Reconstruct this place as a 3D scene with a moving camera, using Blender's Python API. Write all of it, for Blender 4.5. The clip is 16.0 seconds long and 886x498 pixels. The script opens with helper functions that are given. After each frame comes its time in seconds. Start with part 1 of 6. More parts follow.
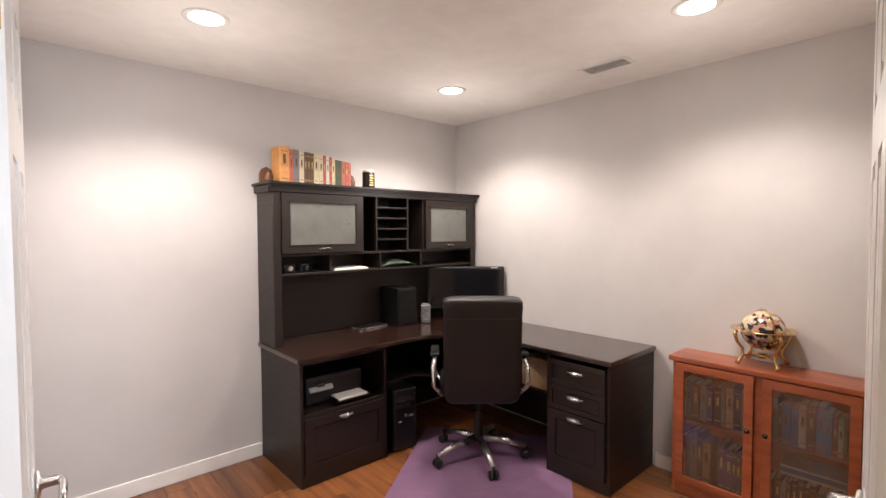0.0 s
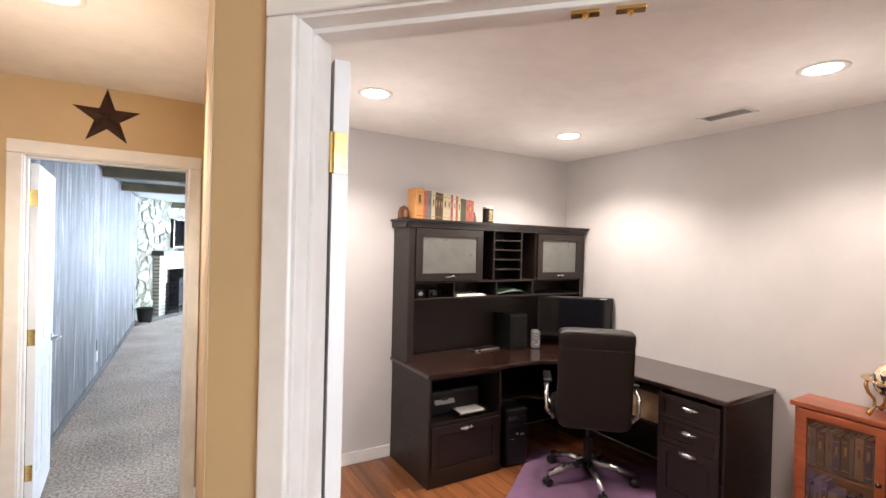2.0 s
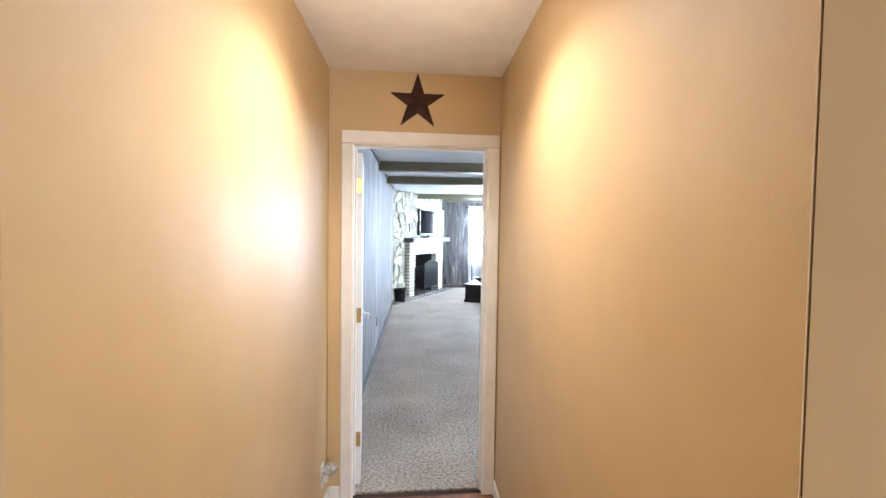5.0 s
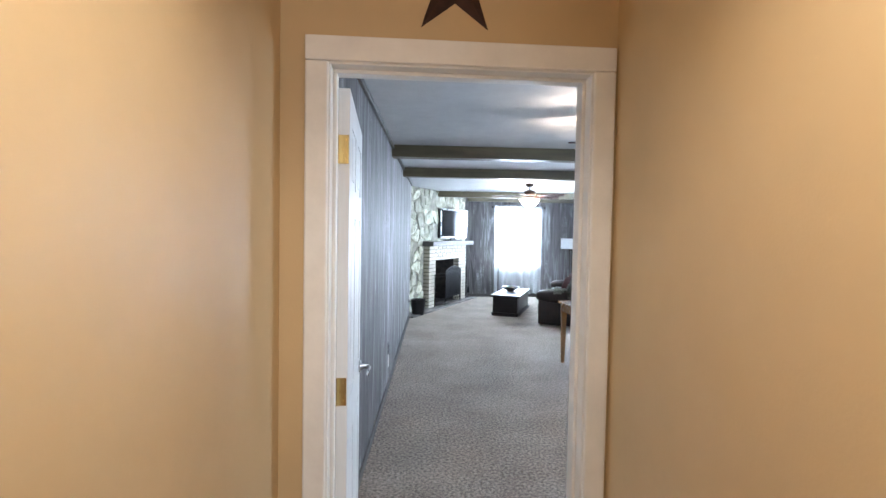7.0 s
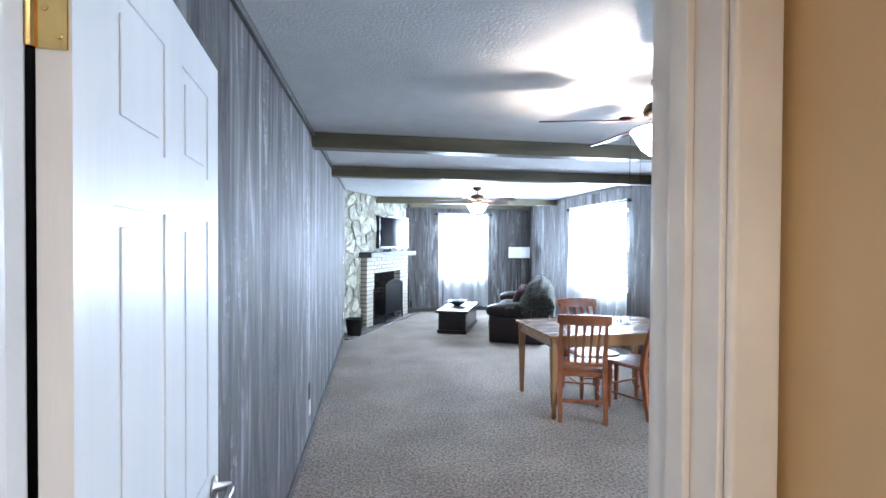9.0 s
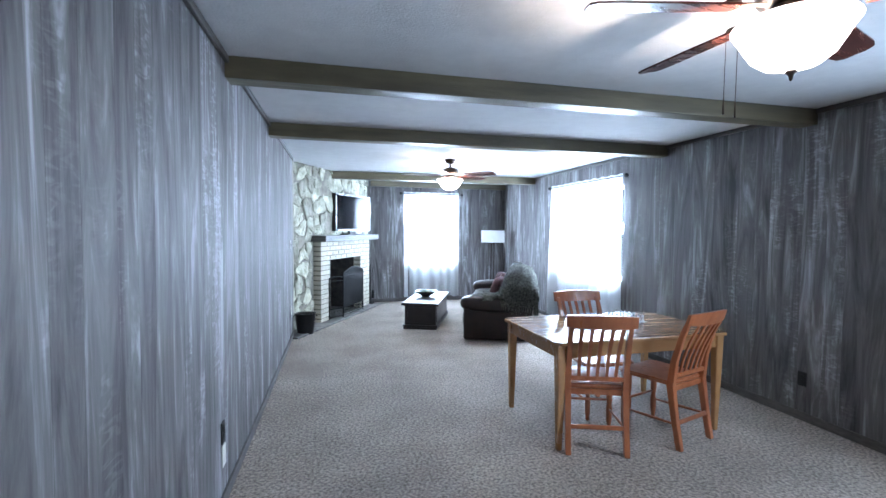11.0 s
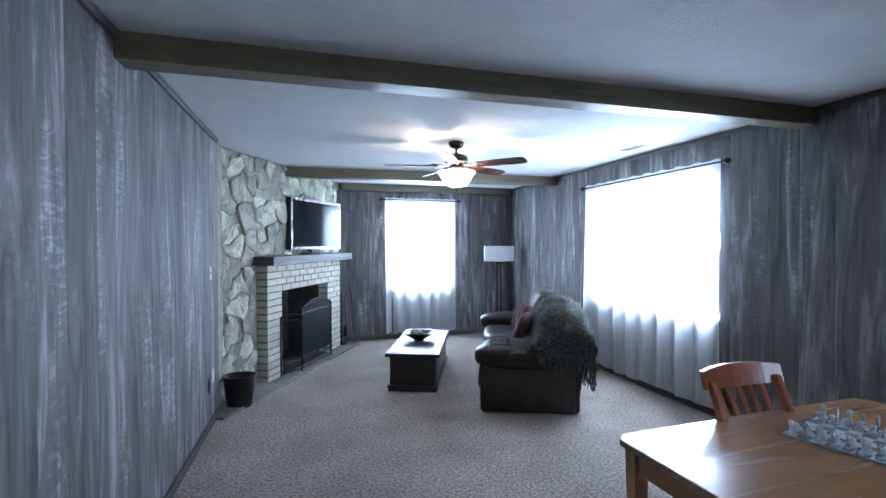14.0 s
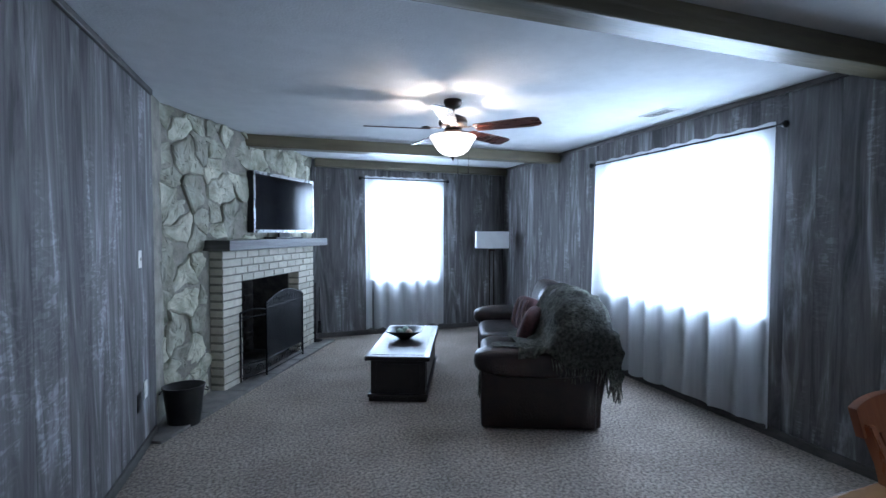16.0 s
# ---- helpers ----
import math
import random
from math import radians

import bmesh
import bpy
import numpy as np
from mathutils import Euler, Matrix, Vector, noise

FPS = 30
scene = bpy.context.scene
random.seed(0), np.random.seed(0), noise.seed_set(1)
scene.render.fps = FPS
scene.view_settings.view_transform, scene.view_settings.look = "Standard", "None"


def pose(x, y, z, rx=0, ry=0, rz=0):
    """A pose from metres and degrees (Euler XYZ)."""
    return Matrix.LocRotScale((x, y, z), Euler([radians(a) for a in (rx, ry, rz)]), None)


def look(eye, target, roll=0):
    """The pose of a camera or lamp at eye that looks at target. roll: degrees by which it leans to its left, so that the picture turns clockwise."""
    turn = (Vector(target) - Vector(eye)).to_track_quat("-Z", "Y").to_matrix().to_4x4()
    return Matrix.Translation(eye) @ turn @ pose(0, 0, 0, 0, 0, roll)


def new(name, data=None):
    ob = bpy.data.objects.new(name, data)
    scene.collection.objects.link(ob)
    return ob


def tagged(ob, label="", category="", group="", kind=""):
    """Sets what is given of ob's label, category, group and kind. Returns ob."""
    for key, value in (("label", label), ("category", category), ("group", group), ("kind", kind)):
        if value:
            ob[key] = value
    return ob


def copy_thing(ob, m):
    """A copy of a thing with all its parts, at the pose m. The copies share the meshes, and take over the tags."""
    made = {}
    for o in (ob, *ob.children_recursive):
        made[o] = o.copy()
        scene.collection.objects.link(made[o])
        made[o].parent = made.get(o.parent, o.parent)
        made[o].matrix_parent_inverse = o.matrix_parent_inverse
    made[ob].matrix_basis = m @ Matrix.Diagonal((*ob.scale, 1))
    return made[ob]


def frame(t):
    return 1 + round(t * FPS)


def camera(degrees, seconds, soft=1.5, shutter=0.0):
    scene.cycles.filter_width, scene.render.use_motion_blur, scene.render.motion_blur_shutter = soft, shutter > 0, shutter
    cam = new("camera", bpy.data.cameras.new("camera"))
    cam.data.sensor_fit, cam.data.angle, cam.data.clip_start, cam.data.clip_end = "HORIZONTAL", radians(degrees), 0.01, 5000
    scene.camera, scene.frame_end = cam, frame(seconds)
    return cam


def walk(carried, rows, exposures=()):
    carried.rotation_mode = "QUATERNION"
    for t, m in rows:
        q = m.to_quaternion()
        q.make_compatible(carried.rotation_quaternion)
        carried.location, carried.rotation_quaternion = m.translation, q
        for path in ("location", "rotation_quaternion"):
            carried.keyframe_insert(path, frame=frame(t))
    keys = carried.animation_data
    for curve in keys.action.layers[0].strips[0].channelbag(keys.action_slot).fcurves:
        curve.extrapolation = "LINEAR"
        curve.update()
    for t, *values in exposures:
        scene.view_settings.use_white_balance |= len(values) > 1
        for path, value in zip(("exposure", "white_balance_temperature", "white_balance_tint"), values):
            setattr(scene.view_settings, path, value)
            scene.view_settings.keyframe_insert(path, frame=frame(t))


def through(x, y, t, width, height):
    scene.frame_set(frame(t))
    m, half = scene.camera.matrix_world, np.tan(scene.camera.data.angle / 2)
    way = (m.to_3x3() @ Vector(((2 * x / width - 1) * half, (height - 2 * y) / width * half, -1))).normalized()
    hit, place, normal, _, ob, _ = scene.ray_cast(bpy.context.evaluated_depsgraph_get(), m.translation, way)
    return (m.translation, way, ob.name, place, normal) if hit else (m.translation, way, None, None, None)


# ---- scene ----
cam = camera(86.7, 16.0)
PATH = [
    (0, (0.548, 0.856, 1.485), (1.885, 2.341, 1.411), -0.2),
    (0.5, (0.479, 0.813, 1.522), (1.789, 2.324, 1.481), 0.0),
    (1, (0.388, 0.741, 1.565), (1.634, 2.305, 1.551), 0.3),
    (1.5, (0.286, 0.694, 1.588), (1.441, 2.327, 1.586), 0.6),
    (2, (0.186, 0.707, 1.598), (1.217, 2.421, 1.59), 1.4),
    (2.5, (0.085, 0.723, 1.6), (0.993, 2.505, 1.589), 1.7),
    (3, (0.003, 0.74, 1.596), (0.795, 2.577, 1.58), 1.7),
    (3.5, (-0.06, 0.78, 1.594), (0.608, 2.665, 1.563), 1.5),
    (4, (-0.126, 0.843, 1.586), (0.41, 2.769, 1.539), 1.3),
    (4.5, (-0.174, 1.004, 1.578), (0.194, 2.969, 1.509), 1.4),
    (5, (-0.216, 1.268, 1.555), (-0.003, 3.256, 1.477), 0.8),
    (5.2, (-0.236, 1.4, 1.562), (-0.064, 3.391, 1.479), 0.4),
    (7.5, (-0.194, 2.864, 1.555), (-0.058, 4.858, 1.498), 1.0),
    (8, (-0.184, 3.106, 1.527), (0.015, 5.095, 1.496), 0.9),
    (8.5, (-0.131, 3.303, 1.544), (0.136, 5.285, 1.529), 1.1),
    (9, (-0.087, 3.484, 1.556), (0.293, 5.447, 1.529), 0.3),
    (11.5, (0.125, 4.907, 1.484), (0.675, 6.827, 1.392), 0.4),
    (12, (0.197, 5.292, 1.477), (0.766, 7.208, 1.398), 0.2),
    (12.5, (0.231, 5.651, 1.491), (0.795, 7.568, 1.423), 0.4),
    (13, (0.286, 5.991, 1.5), (0.841, 7.912, 1.452), 0.4),
    (13.5, (0.34, 6.346, 1.505), (0.928, 8.257, 1.482), -0.1),
    (14, (0.394, 6.667, 1.507), (1.019, 8.567, 1.484), -0.2),
    (14.5, (0.441, 6.928, 1.494), (1.1, 8.816, 1.465), -0.3),
    (15, (0.503, 7.146, 1.46), (1.175, 9.029, 1.412), -0.2),
    (15.5, (0.512, 7.333, 1.439), (1.199, 9.21, 1.378), -0.0),
    (16, (0.543, 7.432, 1.444), (1.247, 9.303, 1.375), 0.1),
]
EXPOSURES = [(0, 1.62, 6500, 10), (2.5, 1.75, 6550, 10), (3.5, 1.7, 6550, 10), (4.5, 1.6, 6500, 10), (5.2, 1.52, 6500, 10), (7.5, 0.88, 6500, 10), (9.2, 1.0, 6150, 10), (11.5, 0.72, 6050, 10), (12.5, 0.50, 6050, 10), (13.5, 0.20, 6000, 10), (14.5, -0.38, 5900, 10), (16.0, -0.76, 5850, 10)]
walk(cam, [(t, look(eye, target, roll)) for t, eye, target, roll in PATH], EXPOSURES)

# ---- world, sun, lights, exposure ----
world = bpy.data.worlds.new("world")
scene.world = world
world.use_nodes = True
wn = world.node_tree
sky = wn.nodes.new("ShaderNodeTexSky")
sky.sky_type = "NISHITA"
sky.sun_disc = False
sky.sun_elevation, sky.sun_rotation = radians(48), radians(200)
wn.nodes["Background"].inputs["Strength"].default_value = 0.12
wn.links.new(sky.outputs[0], wn.nodes["Background"].inputs["Color"])

sun = new("sun", bpy.data.lights.new("sun", "SUN"))
sun.data.energy, sun.data.angle, sun.data.color = 1.2, radians(12), (1.0, 0.96, 0.9)
sun.matrix_world = look((-3, -12, 20), (0, 0, 0))

CEIL = 2.44
WARM = (1.0, 0.80, 0.66)
OFFICE_LAMPS = [(1.19, 3.14), (2.745, 3.205), (2.715, 1.645)]
# the second hall lamp is unseen, added to light the foyer end
HALL_LAMPS = [(-0.152, 2.80), (-0.2, 0.1)]
OFFICE_W, HALL_W, FAN_W, WIN1_W, WIN2_W = 33, 22, 62, 250, 430


def lamp(name, kind, energy, color, m, **more):
    ob = new(name, bpy.data.lights.new(name, kind))
    ob.data.energy, ob.data.color = energy, color
    for key, value in more.items():
        if key == "size":
            ob.data.shape, ob.data.size, ob.data.size_y = "RECTANGLE", value[0], value[1]
        if key == "cone":
            ob.data.spot_size, ob.data.spot_blend = radians(value), 0.55
        if key == "radius":
            ob.data.shadow_soft_size = value
    ob.matrix_world = m
    return ob


for x, y in OFFICE_LAMPS:
    lamp("recessed_light_beam", "SPOT", OFFICE_W * (0.72 if y < 3 else 1), (1.0, 0.87, 0.80), look((x, y, CEIL - 0.03), (x, y, 0.001)), cone=140, radius=0.07)
for x, y in HALL_LAMPS:
    lamp("recessed_light_beam", "SPOT", HALL_W if y > 1 else 0.4 * HALL_W, (1.0, 0.93, 0.86), look((x, y, CEIL - 0.03), (x, y, 0.001)), cone=140, radius=0.07)
COOL = (0.62, 0.78, 1.0)
for x, y in ((1.87, 10.75), (1.56, 5.74)):
    lamp("fan_light", "POINT", FAN_W * (2.9 if y < 8 else 1.5), (1.0, 0.82, 0.68), Matrix.Translation((x, y, CEIL - 0.325)), radius=0.02)
# added fill lamps, hung free below each fitting to brighten the ceiling
for x, y in OFFICE_LAMPS + HALL_LAMPS:
    lamp("recessed_light_spill", "POINT", 2.6 if y > 1 else 1.2, (1.0, 0.90, 0.83), Matrix.Translation((x, y, CEIL - 0.55)), radius=0.2)
lamp("window_light", "AREA", 24, (0.80, 0.88, 1.0), look((0.9, -1.49, 1.5), (0.9, 4, 1.3)), size=(1.3, 1.5))
lamp("window_light", "AREA", WIN1_W, COOL, look((2.38, 14.12, 1.45), (2.38, 5, 1.3)), size=(1.0, 1.3))
lamp("window_light", "AREA", WIN2_W, COOL, look((4.03, 10.65, 1.48), (0, 10.8, 1.3)), size=(1.8, 1.2))

# added daylight through an unseen window, brightens the near end of the living room
lamp("window_light", "AREA", 62, COOL, look((3.77, 5.15, 1.48), (0, 5.30, 1.35)), size=(1.3, 1.2))


# ---- materials ----
def material(name, base=(0.5, 0.5, 0.5), rough=0.5, metal=0.0, other=None, scale=8.0, stretch=(1, 1, 1), bump=0.0, bump_scale=60.0, wear=0.08, random_amount=0.0,
             coat=0.0, glow=None, glow_strength=0.0, through=0.0, detail=6.0, ramp=(0.35, 0.65), rough_var=0.08):
    m = bpy.data.materials.new(name)
    m.use_nodes = True
    t = m.node_tree
    n, link = t.nodes, t.links.new
    p = n["Principled BSDF"]
    co = n.new("ShaderNodeTexCoord")
    mp = n.new("ShaderNodeMapping")
    mp.inputs["Scale"].default_value = stretch
    link(co.outputs["Object"], mp.inputs["Vector"])
    vec = mp.outputs["Vector"]
    info = n.new("ShaderNodeObjectInfo")
    if random_amount:
        add = n.new("ShaderNodeVectorMath")
        add.operation = "MULTIPLY_ADD"
        comb = n.new("ShaderNodeCombineXYZ")
        for i in range(3):
            link(info.outputs["Random"], comb.inputs[i])
        link(comb.outputs[0], add.inputs[0])
        add.inputs[1].default_value = (37, 51, 23)
        link(vec, add.inputs[2])
        vec = add.outputs[0]
    fine = n.new("ShaderNodeTexNoise")
    fine.inputs["Scale"].default_value, fine.inputs["Detail"].default_value, fine.inputs["Roughness"].default_value = scale, detail, 0.6
    link(vec, fine.inputs["Vector"])
    mr = n.new("ShaderNodeMapRange")
    mr.inputs["From Min"].default_value, mr.inputs["From Max"].default_value = ramp
    link(fine.outputs["Fac"], mr.inputs["Value"])
    mix = n.new("ShaderNodeMix")
    mix.data_type = "RGBA"
    o = other or tuple(c * (1 - wear * 2) for c in base)
    mix.inputs["A"].default_value, mix.inputs["B"].default_value = (*base, 1), (*o, 1)
    link(mr.outputs[0], mix.inputs["Factor"])
    coarse = n.new("ShaderNodeTexNoise")
    coarse.inputs["Scale"].default_value, coarse.inputs["Detail"].default_value = 1.7, 3
    link(co.outputs["Object"], coarse.inputs["Vector"])
    mr2 = n.new("ShaderNodeMapRange")
    mr2.inputs["From Min"].default_value, mr2.inputs["From Max"].default_value = 0.3, 0.7
    mr2.inputs["To Min"].default_value, mr2.inputs["To Max"].default_value = 1 - wear, 1 + wear * 0.6
    link(coarse.outputs["Fac"], mr2.inputs["Value"])
    value = mr2.outputs[0]
    if random_amount:
        mr3 = n.new("ShaderNodeMapRange")
        mr3.inputs["To Min"].default_value, mr3.inputs["To Max"].default_value = 1 - random_amount, 1 + random_amount
        link(info.outputs["Random"], mr3.inputs["Value"])
        mu = n.new("ShaderNodeMath")
        mu.operation = "MULTIPLY"
        link(value, mu.inputs[0]), link(mr3.outputs[0], mu.inputs[1])
        value = mu.outputs[0]
    sc = n.new("ShaderNodeVectorMath")
    sc.operation = "SCALE"
    link(mix.outputs["Result"], sc.inputs[0]), link(value, sc.inputs["Scale"])
    link(sc.outputs[0], p.inputs["Base Color"])
    rr = n.new("ShaderNodeMapRange")
    rr.inputs["To Min"].default_value, rr.inputs["To Max"].default_value = max(0.02, rough - rough_var), min(1, rough + rough_var)
    link(fine.outputs["Fac"], rr.inputs["Value"])
    link(rr.outputs[0], p.inputs["Roughness"])
    p.inputs["Metallic"].default_value = metal
    p.inputs["Coat Weight"].default_value = coat
    p.inputs["Coat Roughness"].default_value = 0.12
    p.inputs["Transmission Weight"].default_value = through
    if glow:
        p.inputs["Emission Color"].default_value, p.inputs["Emission Strength"].default_value = (*glow, 1), glow_strength
    if bump:
        bn = n.new("ShaderNodeTexNoise")
        bn.inputs["Scale"].default_value, bn.inputs["Detail"].default_value = bump_scale, 4
        link(vec, bn.inputs["Vector"])
        b = n.new("ShaderNodeBump")
        b.inputs["Strength"].default_value, b.inputs["Distance"].default_value = bump, 0.01
        link(bn.outputs["Fac"], b.inputs["Height"])
        link(b.outputs[0], p.inputs["Normal"])
    return m


def weathered_wood():
    """Grey printed panelling with long vertical grain, cathedral figure, pale streaks and dark knots."""
    m = bpy.data.materials.new("weathered_panel")
    m.use_nodes = True
    t = m.node_tree
    n, link = t.nodes, t.links.new
    p = n["Principled BSDF"]
    co, info = n.new("ShaderNodeTexCoord"), n.new("ShaderNodeObjectInfo")
    comb = n.new("ShaderNodeCombineXYZ")
    for i in range(3):
        link(info.outputs["Random"], comb.inputs[i])
    add = n.new("ShaderNodeVectorMath")
    add.operation = "MULTIPLY_ADD"
    link(comb.outputs[0], add.inputs[0])
    add.inputs[1].default_value = (31, 47, 19)
    link(co.outputs["Object"], add.inputs[2])

    def noise_at(stretch, scale, detail, rough=0.6, distortion=0.0):
        mp = n.new("ShaderNodeMapping")
        mp.inputs["Scale"].default_value = stretch
        link(add.outputs[0], mp.inputs["Vector"])
        x = n.new("ShaderNodeTexNoise")
        x.inputs["Scale"].default_value, x.inputs["Detail"].default_value = scale, detail
        x.inputs["Roughness"].default_value, x.inputs["Distortion"].default_value = rough, distortion
        link(mp.outputs[0], x.inputs["Vector"])
        return x.outputs["Fac"]

    def remap(v, a, b, c, d):
        r = n.new("ShaderNodeMapRange")
        for k, w in zip(("From Min", "From Max", "To Min", "To Max"), (a, b, c, d)):
            r.inputs[k].default_value = w
        link(v, r.inputs["Value"])
        return r.outputs[0]

    def math_of(op, a, b):
        x = n.new("ShaderNodeMath")
        x.operation = op
        link(a, x.inputs[0])
        if isinstance(b, float):
            x.inputs[1].default_value = b
        else:
            link(b, x.inputs[1])
        return x.outputs[0]

    grain = noise_at((1, 1, 0.035), 48, 5, 0.6)
    streak = noise_at((1, 1, 0.11), 8, 7, 0.66, 1.3)
    saw = noise_at((0.35, 0.35, 1), 30, 2, 0.5, 1.6)
    patch = noise_at((1, 1, 0.3), 3.5, 2)
    sawn = math_of("MULTIPLY", remap(saw, 0.48, 0.62, 0, 1), remap(patch, 0.52, 0.62, 0, 1))
    v = math_of("ADD", math_of("MULTIPLY", remap(grain, 0.3, 0.7, 0, 1), 0.12), math_of("MULTIPLY", remap(streak, 0.33, 0.67, 0, 1), 0.66))
    v = math_of("ADD", v, math_of("MULTIPLY", sawn, 0.19))
    v = math_of("ADD", v, remap(noise_at((1, 1, 0.16), 3.2, 3, 0.5, 0.6), 0.35, 0.65, -0.07, 0.11))
    v = math_of("ADD", v, remap(info.outputs["Random"], 0, 1, -0.09, 0.09))
    ramp = n.new("ShaderNodeValToRGB")
    e = ramp.color_ramp.elements
    e[0].position, e[0].color = 0.05, (0.034, 0.029, 0.030, 1)
    e[1].position, e[1].color = 0.95, (0.37, 0.37, 0.39, 1)
    mid = ramp.color_ramp.elements.new(0.5)
    mid.color = (0.116, 0.108, 0.106, 1)
    link(v, ramp.inputs["Fac"])
    link(ramp.outputs[0], p.inputs["Base Color"])
    link(remap(v, 0, 1, 0.70, 0.56), p.inputs["Roughness"])
    b = n.new("ShaderNodeBump")
    b.inputs["Strength"].default_value, b.inputs["Distance"].default_value = 0.35, 0.004
    link(v, b.inputs["Height"])
    link(b.outputs[0], p.inputs["Normal"])
    return m


def carpet_pile():
    m = material("carpet", (0.48, 0.40, 0.335), 0.95, other=(0.13, 0.105, 0.085), scale=52, detail=10, bump=1.0, bump_scale=110, wear=0.24, ramp=(0.34, 0.64))
    return m


def sheer():
    m = bpy.data.materials.new("sheer_curtain")
    m.use_nodes = True
    t = m.node_tree
    n, link = t.nodes, t.links.new
    n.remove(n["Principled BSDF"])
    out = n["Material Output"]
    d, tr, tp = n.new("ShaderNodeBsdfDiffuse"), n.new("ShaderNodeBsdfTranslucent"), n.new("ShaderNodeBsdfTransparent")
    d.inputs["Color"].default_value = tr.inputs["Color"].default_value = (0.86, 0.87, 0.88, 1)
    co = n.new("ShaderNodeTexCoord")
    mp = n.new("ShaderNodeMapping")
    mp.inputs["Scale"].default_value = (1, 1, 0.08)
    no = n.new("ShaderNodeTexNoise")
    no.inputs["Scale"].default_value = 35
    link(co.outputs["Object"], mp.inputs[0]), link(mp.outputs[0], no.inputs["Vector"])
    r = n.new("ShaderNodeMapRange")
    r.inputs["To Min"].default_value, r.inputs["To Max"].default_value = 0.13, 0.30
    link(no.outputs["Fac"], r.inputs["Value"])
    a, b = n.new("ShaderNodeMixShader"), n.new("ShaderNodeMixShader")
    a.inputs[0].default_value = 0.55
    link(d.outputs[0], a.inputs[1]), link(tr.outputs[0], a.inputs[2])
    link(r.outputs[0], b.inputs[0]), link(a.outputs[0], b.inputs[1]), link(tp.outputs[0], b.inputs[2])
    link(b.outputs[0], out.inputs["Surface"])
    return m


def clear_glass(name, tint=(1, 1, 1), rough=0.02, mirror=0.10):
    m = bpy.data.materials.new(name)
    m.use_nodes = True
    t = m.node_tree
    n, link = t.nodes, t.links.new
    n.remove(n["Principled BSDF"])
    g, tp, mx = n.new("ShaderNodeBsdfGlossy"), n.new("ShaderNodeBsdfTransparent"), n.new("ShaderNodeMixShader")
    g.inputs["Roughness"].default_value = rough
    tp.inputs["Color"].default_value = (*tint, 1)
    f = n.new("ShaderNodeFresnel")
    f.inputs["IOR"].default_value = 1.5
    mu = n.new("ShaderNodeMath")
    mu.operation = "ADD"
    mu.inputs[1].default_value = mirror - 0.04
    mu.use_clamp = True
    link(f.outputs[0], mu.inputs[0]), link(mu.outputs[0], mx.inputs[0])
    link(tp.outputs[0], mx.inputs[1]), link(g.outputs[0], mx.inputs[2])
    link(mx.outputs[0], n["Material Output"].inputs["Surface"])
    return m


PANEL = weathered_wood()
CARPET = carpet_pile()
SHEER = sheer()
GLASS = clear_glass("window_glass")
CASE_GLASS = clear_glass("case_glass", (0.97, 0.98, 0.98), 0.03, 0.12)
GREY_WALL = material("grey_paint", (0.54, 0.52, 0.51), 0.55, wear=0.03, scale=3, bump=0.08, bump_scale=180)
TAN_WALL = material("tan_paint", (0.57, 0.41, 0.22), 0.52, wear=0.03, scale=3, bump=0.035, bump_scale=150)
WHITE_CEIL = material("ceiling_paint", (0.84, 0.81, 0.78), 0.8, wear=0.03, bump=0.10, bump_scale=120)
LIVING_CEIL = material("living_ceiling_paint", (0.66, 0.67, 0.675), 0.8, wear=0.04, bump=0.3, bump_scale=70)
TRIM = material("white_trim_paint", (0.80, 0.78, 0.74), 0.35, wear=0.05, bump=0.05, bump_scale=40)
DOOR_PAINT = material("white_door_paint", (0.80, 0.80, 0.79), 0.32, wear=0.04, bump=0.10, bump_scale=60, stretch=(1, 1, 0.1))
FLOOR_WOOD = material("floor_wood", (0.30, 0.115, 0.040), 0.30, other=(0.13, 0.045, 0.016), scale=14, stretch=(1, 0.08, 1), wear=0.15, random_amount=0.35, coat=0.3, bump=0.1, bump_scale=60)
SUBFLOOR = material("subfloor", (0.05, 0.03, 0.02), 0.8)
BEAM_WOOD = material("beam_wood", (0.17, 0.14, 0.08), 0.45, other=(0.09, 0.074, 0.045), scale=7, stretch=(0.12, 1, 1), wear=0.2, random_amount=0.15, bump=0.4, bump_scale=30, coat=0.03)
STONE = material("field_stone", (0.52, 0.50, 0.40), 0.80, other=(0.22, 0.215, 0.155), scale=5, wear=0.25, random_amount=0.40, bump=0.6, bump_scale=22)
MORTAR = material("mortar", (0.30, 0.28, 0.23), 0.95, wear=0.2, bump=0.8, bump_scale=50)
BRICK = material("cream_brick", (0.60, 0.56, 0.46), 0.75, other=(0.50, 0.45, 0.36), scale=12, wear=0.15, random_amount=0.10, bump=0.4, bump_scale=50)
SOOT = material("sooty_firebrick", (0.060, 0.050, 0.042), 0.9, wear=0.3, bump=0.5, bump_scale=30)
SLATE = material("hearth_stone", (0.20, 0.18, 0.165), 0.6, wear=0.2, bump=0.3, bump_scale=25)
MANTEL = material("grey_mantel_wood", (0.12, 0.115, 0.11), 0.5, other=(0.06, 0.056, 0.053), scale=9, stretch=(0.2, 0.2, 3), wear=0.2, bump=0.3)
ESPRESSO = material("espresso_wood", (0.015, 0.0075, 0.005), 0.46, other=(0.009, 0.005, 0.004), scale=9, stretch=(0.4, 1, 4), wear=0.10, coat=0.04)
ESPRESSO_TOP = material("espresso_worktop", (0.036, 0.015, 0.010), 0.20, other=(0.016, 0.008, 0.006), scale=9, stretch=(0.3, 2, 1), wear=0.1, coat=0.6)
